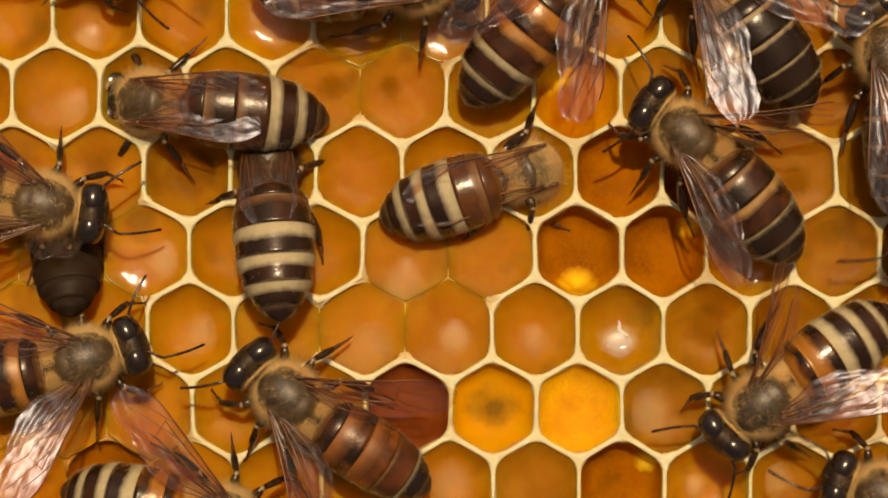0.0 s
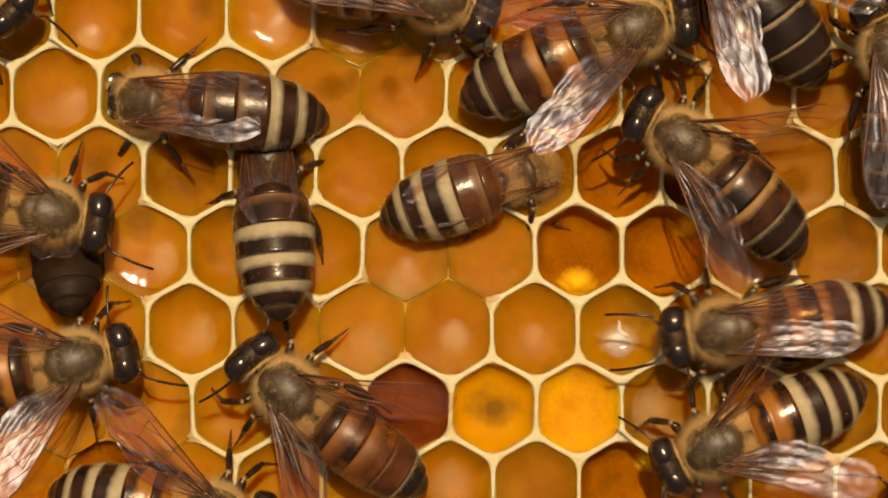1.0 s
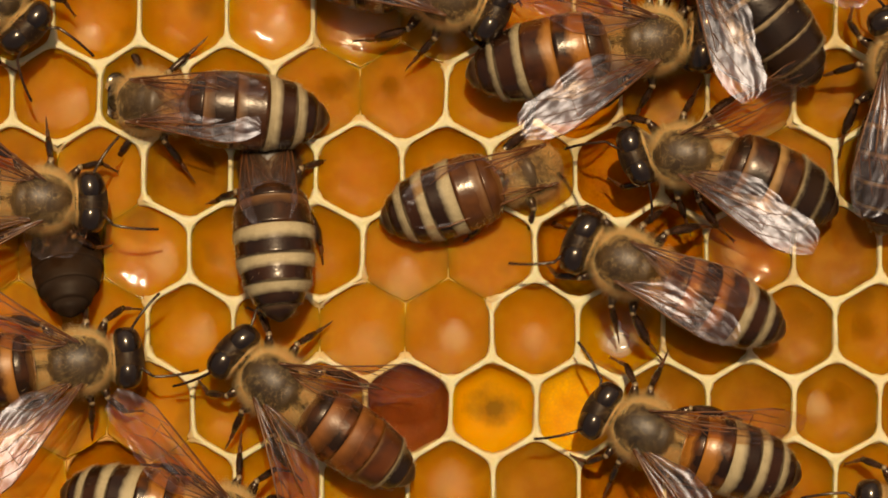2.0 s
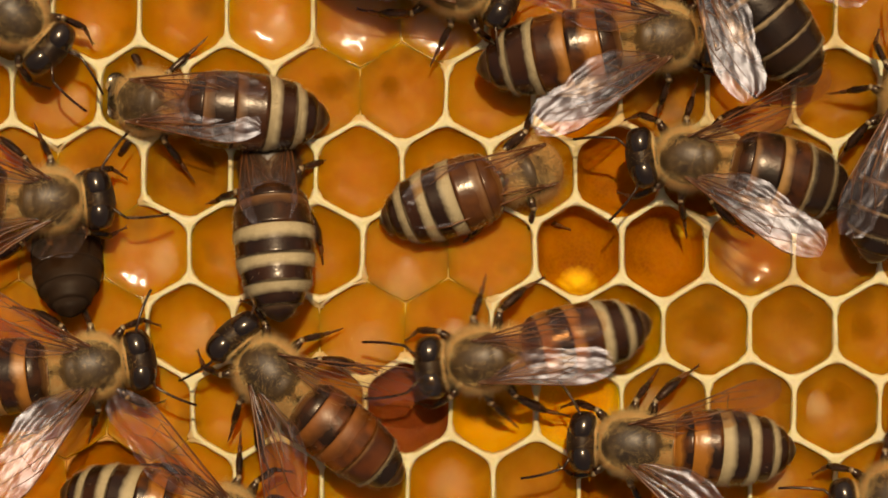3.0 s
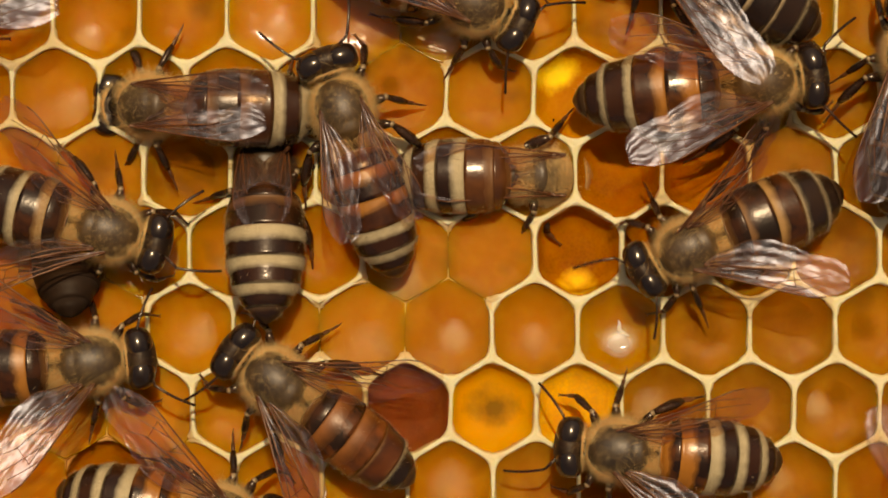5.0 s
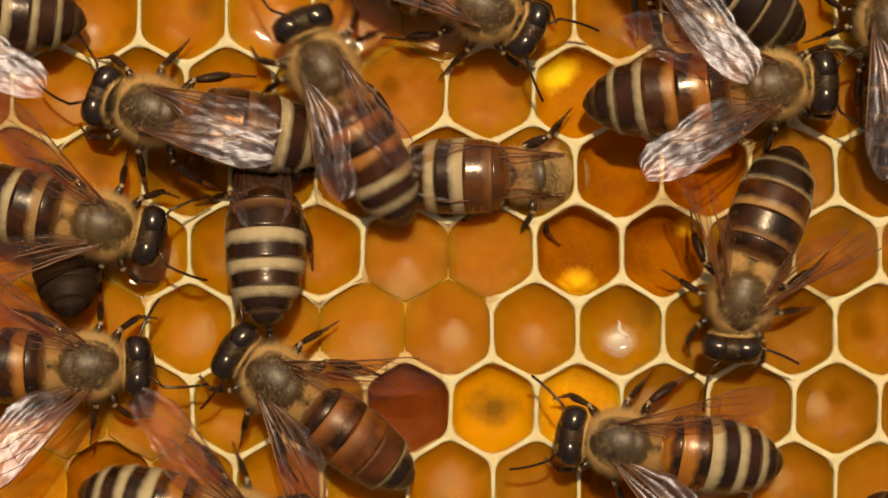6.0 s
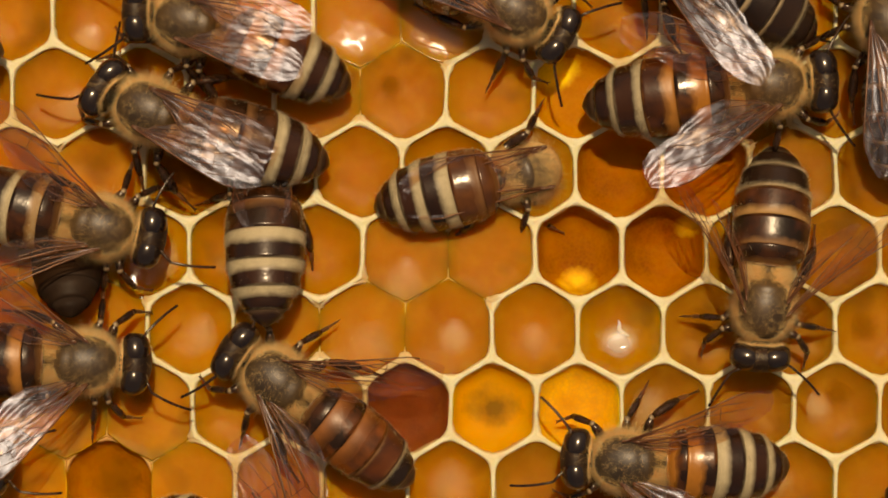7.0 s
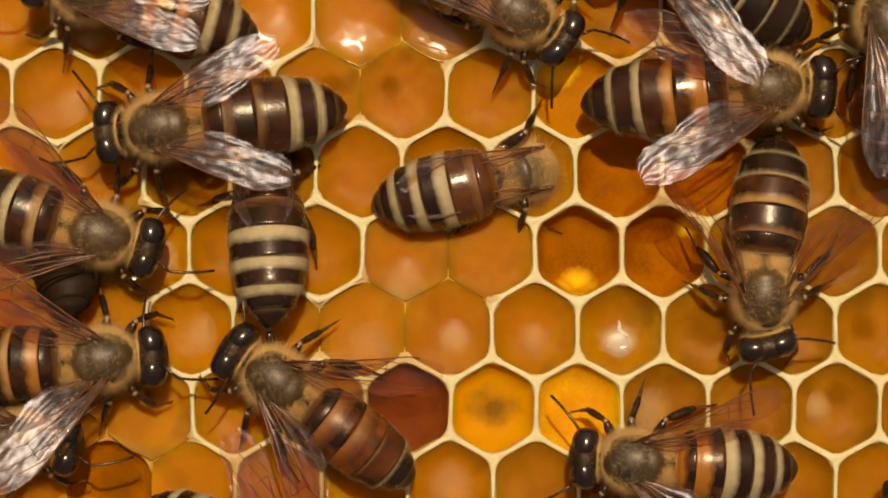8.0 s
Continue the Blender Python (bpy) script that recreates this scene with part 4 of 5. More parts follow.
def gait(bee, rows, stride, seed, feelers=(0, 0), held=()):
    """Legs swing with the way walked; feelers, held at their own angles, are never quite still. held: legs (kind, side, pose in the bee) that grip the comb."""
    pick = random.Random(seed)
    times = [round(0.1 * i, 1) for i in range(81)]
    way, gone = [], 0.0
    track = [(t, Vector((x, y, turn * 0.06))) for t, x, y, _, _, turn in rows]
    for t in times:
        for (t0, p0), (t1, p1) in zip(track, track[1:]):
            if t0 <= t <= t1:
                way.append(p0.lerp(p1, (t - t0) / (t1 - t0)))
                break
    phase = [0.0]
    for p, q in zip(way, way[1:]):
        gone += min((q - p).length, 0.9)
        phase.append(gone)
    for i, kind in enumerate(LEGS):
        for side in (1, -1):
            grip = [m for k, d, m in held if (k, d) == (kind, side)]
            if grip:
                walk(bee[kind, side], [(0, grip[0]), (8, grip[0])])
                continue
            hip = LEGS[kind][0]
            lead = math.pi * ((i + (0 if side > 0 else 1)) % 2)
            rest = pick.uniform(-9, 9)
            level = lambda t: next((p0 + (p1 - p0) * (t - t0) / (t1 - t0) for (t0, _, _, _, p0, _), (t1, _, _, _, p1, _) in zip(rows, rows[1:]) if t0 <= t <= t1), 0.0)
            walk(bee[kind, side], [(t, mm(hip[0], hip[1] * side, hip[2]) @ pose(0, 0, 0, 0, -0.9 * level(t), 0) @ pose(0, 0, 0, side * min(24, 0.8 * level(t))) @ pose(0, 0, 0, 0, 0, rest + side * 0.9 * level(t) + stride * math.sin(phase[j] * 1.5 + lead) * min(1.0, phase[-1] / 6)) @
                                    pose(0, 0, 0, side * (4 + 6 * math.cos(phase[j] * 1.5 + lead)) * min(1.0, phase[-1] / 6))) for j, t in enumerate(times) if j % 2 == 0])
    for side in (1, -1):
        a, b = pick.uniform(2.1, 3.6), pick.uniform(0, 6)
        walk(bee["antenna", side], [(t, mm(1.15, side * 0.35, 0.0, 0, 8 * math.sin(1.7 * t * a + b), feelers[0 if side > 0 else 1] + 15 * math.sin(t * a + b) + 8 * math.sin(2.3 * t * a))) for t in times[::2]])


def bend(bee, abdomen, head):
    """Rows (seconds, sideways turn, droop) of the abdomen and (seconds, turn, nod) of the head."""
    walk(bee["abdomen"], [(t, mm(*WAIST_AT, 0, -droop, turn)) for t, turn, droop in abdomen])
    walk(bee["head"], [(t, mm(*HEAD_AT, 0, nod, turn)) for t, turn, nod in head])


def flap(bee, side, rows):
    """Rows (seconds, spread, lift, roll) of the wings on one side."""
    for kind in WINGS:
        walk(bee[kind, side], [(t, wing_pose(kind, side, spread, lift, roll)) for t, spread, lift, roll in rows])


def motions():
    rows = [(0, -16.66, 8.74, -2.1, 30, 174.93), (2.8, -16.66, 8.74, -2.1, 30, 174.93), (4, -16.66, 8.73, -2.1, 30, 174.65), (4.5, -16.59, 8.91, -2.1, 30, 181.86), (4.7, -16.59, 8.84, -2.1, 30, 181.58), (5.8, -17.36, 8.26, 0, 2, 164.64), (6, -17.53, 8.29, 0, 0, 164.99), (6.5, -17.46, 8.29, 0, 0, 160.46), (7, -17.66, 8.29, 0, 0, 155.87), (7.5, -17.66, 8.46, 0, 0, 172.49), (8, -16.99, 7.27, 0, 0, 185.84)]
    walk(bee_feeding["root"], crawl(rows))
    gait(bee_feeding, rows, 16, 1, (10, -34))
    bend(bee_feeding, [(0, 0, 28), (2.8, 0, 28), (4, 0, 28), (4.5, 0, 28), (4.7, 0, 28), (5.8, 5.7, 1.87), (6, 5.42, 0), (6.5, 2.52, 0), (7, 8.94, 0), (7.5, 0.32, 0), (8, 0.69, 0)],
         [(0, 0, 39), (2.8, 0, 39), (4, 0, 39), (4.5, 0, 39), (4.7, 0, 39), (5.8, -6.97, 24), (6, -6.62, 24), (6.5, -3.08, 24), (7, -10.93, 22), (7.5, -0.4, 22), (8, -0.84, 18)])
    flap(bee_feeding, 1, [(0, 6, -17, 16), (4.7, 6, -17, 16), (5.8, 4, 6, 3), (6.5, 4, 6, 3), (7.0, 6, 6, 3), (7.5, 16, 6, 3), (8.0, 26, 6, 3)])
    flap(bee_feeding, -1, [(0, 7, -18, 16), (2.8, 7, -18, 16), (4.0, 7, -18, 16), (4.5, 7, -18, 16), (4.7, 7, -18, 16), (5.8, 5, 5.0, 8.0), (6.0, 5, 5.0, 8.0), (6.5, 5, 5.0, 8.0), (7.0, 5, 5.0, 8.0), (7.55, 7, 4.8, 3.0), (7.8, 18, 2.5, -2.5), (8.0, 28, 0.0, -7.2)])
    rows = [(0, -10.42, 2.9, -2.4, 60, 95.6), (3.5, -10.42, 2.9, -2.4, 60, 95.6), (4, -10.52, 2.9, -2.4, 60, 94.71), (4.5, -10.8, 2.9, -2.4, 60, 92), (5.8, -10.81, 2.66, -2.4, 60, 91.93), (7, -10.81, 2.66, -2.4, 60, 91.93), (7.5, -10.71, 2.73, -2.4, 60, 92.95), (8, -10.69, 2.73, -2.4, 60, 93.54)]
    walk(bee_diving["root"], crawl(rows))
    inside = crawl(rows)[0][1].inverted()
    gait(bee_diving, rows, 4, 2, held=[("middle_leg", 1, inside @ mm(-11.0, 3.2, -0.2, 0, 0, 92)), ("middle_leg", -1, inside @ mm(-9.7, 3.6, -0.2, 0, 0, 130)), ("hind_leg", -1, inside @ mm(-9.8, 3.2, -0.1, 0, 0, 88))])
    bend(bee_diving, [(0, 0, 34), (8, 0, 34)],
         [(0, 0, 49.4), (8, 0, 49.4)])
    rows = [(0, -23.99, 2.64, 0, 0, -11.25), (0.5, -23.48, 2.64, 0, 0, -7.12), (1, -23.65, 2.1, 0, 0, -11.37), (1.5, -24.09, 2.54, 0, 0, -8.63), (2.8, -23.89, 3.05, 0, 0, 1.69), (3.5, -22.13, 1.76, 0, 0, -11.3), (4, -20.71, 0.95, 0, 0, -16.21), (4.5, -20.27, 0.95, 0, 0, -10.3), (4.7, -20, 1.08, 0, 0, -12.58), (5.8, -20.67, 1.08, 0, 0, -16.26), (6, -20.5, 1.42, 0, 0, -13.37), (6.5, -20.61, 1.42, 0, 0, -7.8), (7, -20.5, 1.29, 0, 0, -12.24), (7.5, -20.5, 0.51, 0, 0, -18.75), (8, -20.61, 0.85, 0, 0, -15.78)]
    walk(bee_left["root"], crawl(rows))
    gait(bee_left, rows, 16, 3, (52, 4))
    bend(bee_left, [(0, -2.69, 0), (0.5, -2.87, 0), (1, -1.82, 0), (1.5, -2.04, 0), (2.8, -5.6, 0), (3.5, -1.9, 0), (4, -0, 0), (4.5, -4.13, 0), (4.7, -0.93, 0), (5.8, 1.11, 0), (6, 0.3, 0), (6.5, -4.45, 0), (7, -0.76, 0), (7.5, 1.1, 0), (8, 0.21, 0)],
         [(0, 3.29, 0), (0.5, 3.51, 0), (1, 2.23, 0), (1.5, 2.49, 0), (2.8, 6.84, 0), (3.5, 2.32, 0), (4, 0, 0), (4.5, 5.04, 0), (4.7, 1.14, 0), (5.8, -1.36, 0), (6, -0.37, 0), (6.5, 5.44, 0), (7, 0.93, 0), (7.5, -1.35, 0), (8, -0.25, 0)])
    rows = [(0, -21.52, -6.6, 0, 0, 15), (0.5, -21.79, -6.77, 0, 0, 10.23), (1, -22.13, -6.77, 0, 0, 10.47), (1.5, -22.13, -6.77, 0, 0, 4.39), (2.8, -21.22, -6.94, 0, 0, 8.43), (3.5, -21.11, -7.44, 0, 0, 1.12), (4, -21.11, -7.51, 0, 0, -2.69), (4.5, -20.78, -6.77, 0, 0, 5.19), (4.7, -20.94, -6.77, 0, 0, 5.38), (5.8, -21.28, -6.94, 0, 0, 0), (6.5, -21.28, -7.11, 0, 0, -0.54), (7, -21.45, -6.77, 0, 0, -1.57), (7.5, -21.45, -6.7, 0, 0, -1.83), (8, -20.44, -6.6, 0, 0, 3.14)]
    walk(bee_lower_left["root"], crawl(rows))
    gait(bee_lower_left, rows, 16, 4, (58, -12))
    bend(bee_lower_left, [(0, -3.81, 0), (0.5, -0.11, 0), (1, -0.34, 0), (1.5, 3.6, 0), (2.8, -1.48, 0), (3.5, -0.13, 0), (4, 2.3, 0), (4.5, -1.24, 0), (4.7, -1.43, 0), (5.8, 0, 0), (6.5, -0.44, 0), (7, 1.57, 0), (7.5, 2.22, 0), (8, -0.18, 0)],
         [(0, 4.65, 0), (0.5, 0.13, 0), (1, 0.42, 0), (1.5, -4.39, 0), (2.8, 1.81, 0), (3.5, 0.16, 0), (4, -2.81, 0), (4.5, 1.52, 0), (4.7, 1.75, 0), (5.8, 0, 0), (6.5, 0.54, 0), (7, -1.92, 0), (7.5, -2.72, 0), (8, 0.22, 0)])
    flap(bee_lower_left, -1, [(0, 49, 16, 3.1), (0.5, 49, 16, 3.9), (1, 49, 16, 3.8), (1.5, 49, 15.8, 4.8), (2.8, 49, 16, 4.1), (3.5, 49, 15.5, 5.3), (4, 49, 15.1, 5.8), (4.5, 49, 15.9, 4.6), (4.7, 49, 15.9, 4.6), (5.8, 49, 15.4, 5.4), (6.5, 49, 15.4, 5.5), (7, 49, 15.3, 5.7), (7.5, 49, 15.2, 5.7), (8, 49, 15.7, 5.0)])
    rows = [(0, -13.16, -16.07, 0, 0, -11.48), (0.5, -13.5, -15.9, 0, 0, -9.36), (1, -13.84, -15.84, 0, 0, -8.28), (1.5, -13.16, -16.07, 0, 0, -8.78), (2.8, -13.16, -16.07, 0, 0, -8.78), (4.7, -13.33, -15.97, 0, 0, -9.18), (5.8, -13.5, -15.97, 0, 0, -9.15), (6, -12.15, -16.41, 0, 0, -12.66), (6.5, -9.27, -20.13, 0, 0, -30.77), (7, -8.93, -20.47, 0, 0, -30.77), (7.5, -8.93, -20.47, 0, 0, -32.2), (8, -9.1, -19.96, 0, 0, -28.84)]
    walk(bee_bottom["root"], crawl(rows))
    gait(bee_bottom, rows, 16, 5)
    bend(bee_bottom, [(0, 4.01, 0), (0.5, 3.18, 0), (1, 2.48, 0), (1.5, 1.01, 0), (2.8, 1.01, 0), (4.7, 2.27, 0), (5.8, 2.3, 0), (6, 3.05, 0), (6.5, 1.61, 0), (7, 1.61, 0), (7.5, 0.44, 0), (8, 1.74, 0)],
         [(0, -4.9, 0), (0.5, -3.88, 0), (1, -3.03, 0), (1.5, -1.23, 0), (2.8, -1.23, 0), (4.7, -2.77, 0), (5.8, -2.81, 0), (6, -3.73, 0), (6.5, -1.96, 0), (7, -1.96, 0), (7.5, -0.54, 0), (8, -2.13, 0)])
    rows = [(0, -9.34, -8.8, 0, 0, 140.98), (0.5, -9.27, -8.97, 0, 0, 140.4), (1, -9.34, -8.53, 0, 0, 137.71), (1.5, -9.95, -8.46, 0, 0, 143.69), (2.8, -10.39, -7.34, 0, 0, 137.01), (3.5, -10.56, -7.61, 0, 0, 135.82), (4, -10.46, -7.44, 0, 0, 136.23), (4.5, -10.12, -7.95, 0, 0, 141.3), (5.8, -10.05, -7.85, 0, 0, 143.77), (8, -10.05, -7.85, 0, 0, 144.02)]
    walk(bee_slanted["root"], crawl(rows))
    gait(bee_slanted, rows, 16, 6, (66, -46))
    bend(bee_slanted, [(0, 5.76, 0), (0.5, 6.45, 0), (1, 7.2, 0), (1.5, 3.64, 0), (2.8, 4.01, 0), (3.5, 5.86, 0), (4, 4.39, 0), (4.5, 2.09, 0), (5.8, -1.73, 0), (8, -1.53, 0)],
         [(0, -7.04, 0), (0.5, -7.89, 0), (1, -8.8, 0), (1.5, -4.45, 0), (2.8, -4.9, 0), (3.5, -7.16, 0), (4, -5.36, 0), (4.5, -2.56, 0), (5.8, 2.11, 0), (8, 1.87, 0)])
    rows = [(0, 3.77, 4.25, -2.4, 40, 18.15), (2.8, 3.78, 4.22, -2.4, 40, 19.3), (3.5, 3.77, 4.24, -2.4, 40, 18.78), (4, 4.02, 4.54, -2.4, 40, 1.01), (4.5, 4.19, 4.57, -2.4, 40, 0), (4.7, 4.46, 4.44, -2.4, 40, 0.87), (5.8, 4.36, 4.47, -2.4, 40, 0), (6, 4.36, 4.44, -2.4, 40, 0.87), (6.5, 3.75, 4.24, -2.4, 40, 16.5), (7, 3.63, 4.33, -2.4, 40, 13.39), (7.5, 3.56, 4.33, -2.4, 40, 13.22), (8, 3.49, 4.34, -2.4, 40, 13.13)]
    walk(bee_middle["root"], crawl(rows))
    inside = crawl(rows)[0][1].inverted()
    gait(bee_middle, rows, 4, 7, held=[("middle_leg", 1, inside @ mm(3.75, 6.1, 0.8, 0, 0, -40)), ("middle_leg", -1, inside @ mm(4.9, 3.9, -0.2, 0, 0, 8)), ("hind_leg", -1, inside @ mm(2.7, 4.0, -0.3, 0, 0, 30))])
    bend(bee_middle, [(0, 0, 37), (2.8, 0, 37), (3.5, 0, 37), (4, 0, 37), (4.5, 0, 37), (4.7, 0, 37), (5.8, 0, 37), (6, 0, 37), (6.5, 0, 37), (7, 0, 37), (7.5, 0, 37), (8, 0, 37)],
         [(0, 0, 52), (2.8, 0, 52), (3.5, 0, 52), (4, 0, 52), (4.5, 0, 52), (4.7, 0, 52), (5.8, 0, 52), (6, 0, 52), (6.5, 0, 52), (7, 0, 52), (7.5, 0, 52), (8, 0, 52)])
    rows = [(0, 8.49, 17.43, 0, 0, 53.41), (0.5, 9.85, 14.72, 0, 0, 35.42), (1, 11.37, 13.13, 0, 0, 16.77), (1.5, 12.11, 12.35, 0, 0, 7.58), (2.8, 12.89, 12.69, 0, 0, 0.7), (3.5, 13.57, 12.69, 0, 0, 13.44), (4, 14.01, 11.34, 0, 0, 6.79), (4.5, 17.56, 10.49, 0, 0, 1.29), (4.7, 18.37, 10.15, 0, 0, 5.92), (5.8, 19.56, 9.81, 0, 0, 4.81), (6.5, 19.69, 9.74, 0, 0, 0.19), (7, 19.59, 9.81, 0, 0, 4.45), (8, 19.49, 9.64, 0, 0, 1.66)]
    walk(bee_upper["root"], crawl(rows))
    gait(bee_upper, rows, 16, 8, (28, -30))
    bend(bee_upper, [(0, -3.75, 0), (0.5, 1.42, 0), (1, 7.64, 0), (1.5, 8.8, 0), (2.8, 8.76, 0), (3.5, 0.4, 0), (4, -2.44, 0), (4.5, 1.06, 0), (4.7, -0.91, 0), (5.8, 1.11, 0), (6.5, 4.6, 0), (7, 1.98, 0), (8, 4.02, 0)],
         [(0, 4.58, 0), (0.5, -1.73, 0), (1, -9.34, 0), (1.5, -10.76, 0), (2.8, -10.71, 0), (3.5, -0.49, 0), (4, 2.99, 0), (4.5, -1.29, 0), (4.7, 1.12, 0), (5.8, -1.36, 0), (6.5, -5.63, 0), (7, -2.42, 0), (8, -4.91, 0)])
    flap(bee_upper, -1, [(0, 33, 6, 22), (0.5, 33, 15, 4), (1, 33, 15.5, 5.3), (1.5, 33, 14.5, 6.6), (2.8, 33, 13.7, 7.4), (3.5, 33, 15.2, 5.8), (4, 33, 14.4, 6.7), (4.5, 22, 13.8, 7.4), (4.7, 22, 14.3, 6.8), (5.8, 29, 14.2, 7.0), (6.5, 33, 13.6, 7.5), (7, 33, 14.2, 7.0), (8, 33, 13.8, 7.3)])
    rows = [(0, 14.58, 6.83, 0, 0, 137.25), (0.5, 14.35, 6.94, 0, 0, 132.87), (1, 14.25, 6.43, 0, 0, 142.91), (1.5, 14.08, 5.92, 0, 0, 169.68), (2.8, 14.75, 5.41, 0, 0, 177.86), (3.5, 14.68, 5.58, 0, 0, 170.25), (4, 14.92, 5.68, 0, 0, 173.69), (4.5, 15.09, 3.89, 0, 0, 186.53), (4.7, 14.58, 2.2, 0, 0, 193.38), (5.8, 16.04, -2.88, 0, 0, 243.99), (6, 17.8, -3.05, 0, 0, 256.17), (6.5, 18.98, -3.72, 0, 0, 261.89), (7, 19.15, -3.55, 0, 0, 264.62), (7.5, 18.47, -3.38, 0, 0, 257.22), (8, 19.15, -2.88, 0, 0, 270.7)]
    walk(bee_turning["root"], crawl(rows))
    gait(bee_turning, rows, 16, 9, (60, -10))
    bend(bee_turning, [(0, -6.8, 0), (0.5, -7.11, 0), (1, -7.19, 0), (1.5, -19.93, 0), (2.8, -13.23, 0), (3.5, -5.32, 0), (4, -9.32, 0), (4.5, -8.06, 0), (4.7, -2.47, 0), (5.8, -13.24, 8), (6, -7.97, 9), (6.5, -0.42, 9), (7, -1.28, 9), (7.5, -0.56, 9), (8, -8.68, 9)],
         [(0, 8.31, 0), (0.5, 8.69, 0), (1, 8.79, 0), (1.5, 24.36, 0), (2.8, 16.17, 0), (3.5, 6.5, 0), (4, 11.39, 0), (4.5, 9.86, 0), (4.7, 3.01, 0), (5.8, 16.18, 0), (6, 9.74, 0), (6.5, 0.51, 0), (7, 1.56, 0), (7.5, 0.69, 0), (8, 10.61, 0)])
    flap(bee_turning, -1, [(0, 50, 6, 58), (1, 46, 6, 56), (2.8, 34, 6, 48), (4.7, 32, 6, 48), (5.8, 36, 4, 60), (8, 38, 4, 66)])
    flap(bee_turning, 1, [(0, 29, 8, 28), (0.5, 31.0, 8, 28), (1, 33, 8, 28), (1.5, 33, 12.8, 8.1), (2.8, 33, 11.6, 8.9), (3.5, 33, 12.7, 8.2), (4, 33, 12.2, 8.5), (4.5, 33, 10.2, 9.5), (4.7, 33, 9.0, 9.8), (5.8, 50, 8, 62), (6, 50, 8, 62), (6.5, 50, 8, 62), (7, 50, 8, 62), (7.5, 50, 8, 62), (8, 50, 8, 62)])
    rows = [(0, 18.98, -9.3, 0, 0, -141.56), (0.5, 17.97, -11.17, 0, 0, -139.24), (1, 16.17, -11.84, 0, 0, -157.08), (1.5, 12.89, -10.83, 0, 0, -205.41), (2.8, 11.54, -11.34, 0, 0, -187.44), (3.5, 10.35, -12.69, 0, 0, -173.93), (4, 10.02, -13.2, 0, 0, -173.05), (4.5, 10.35, -12.69, 0, 0, -178.04), (5.8, 10.52, -11.57, 0, 0, -188.19), (6.5, 10.69, -11.91, 0, 0, -186.06), (7, 10.86, -12.69, 0, 0, -182.81), (8, 11.37, -12.69, 0, 0, -183.29)]
    walk(bee_lower_right["root"], crawl(rows))
    gait(bee_lower_right, rows, 16, 10, (18, -44))
    bend(bee_lower_right, [(0, -5.37, 0), (0.5, -7.07, 0), (1, -2.46, 0), (1.5, 9.95, 0), (2.8, -0.6, 0), (3.5, -0.4, 0), (4, 0.77, 0), (4.5, -1, 0), (5.8, 0.28, 0), (6.5, -0.87, 0), (7, 0.46, 0), (8, -0.09, 0)],
         [(0, 6.56, 0), (0.5, 8.64, 0), (1, 3, 0), (1.5, -12.16, 0), (2.8, 0.73, 0), (3.5, 0.49, 0), (4, -0.94, 0), (4.5, 1.22, 0), (5.8, -0.34, 0), (6.5, 1.06, 0), (7, -0.56, 0), (8, 0.11, 0)])
    flap(bee_lower_right, 1, [(0, 29, 6, 8), (1.5, 38, 6, 22), (8, 46, 6, 25)])
    flap(bee_lower_right, -1, [(0, 42, 6, 62), (1, 40, 6, 58), (1.5, 26, 6, 45), (3.5, 24, 6, 42), (8, 28, 6, 42)])
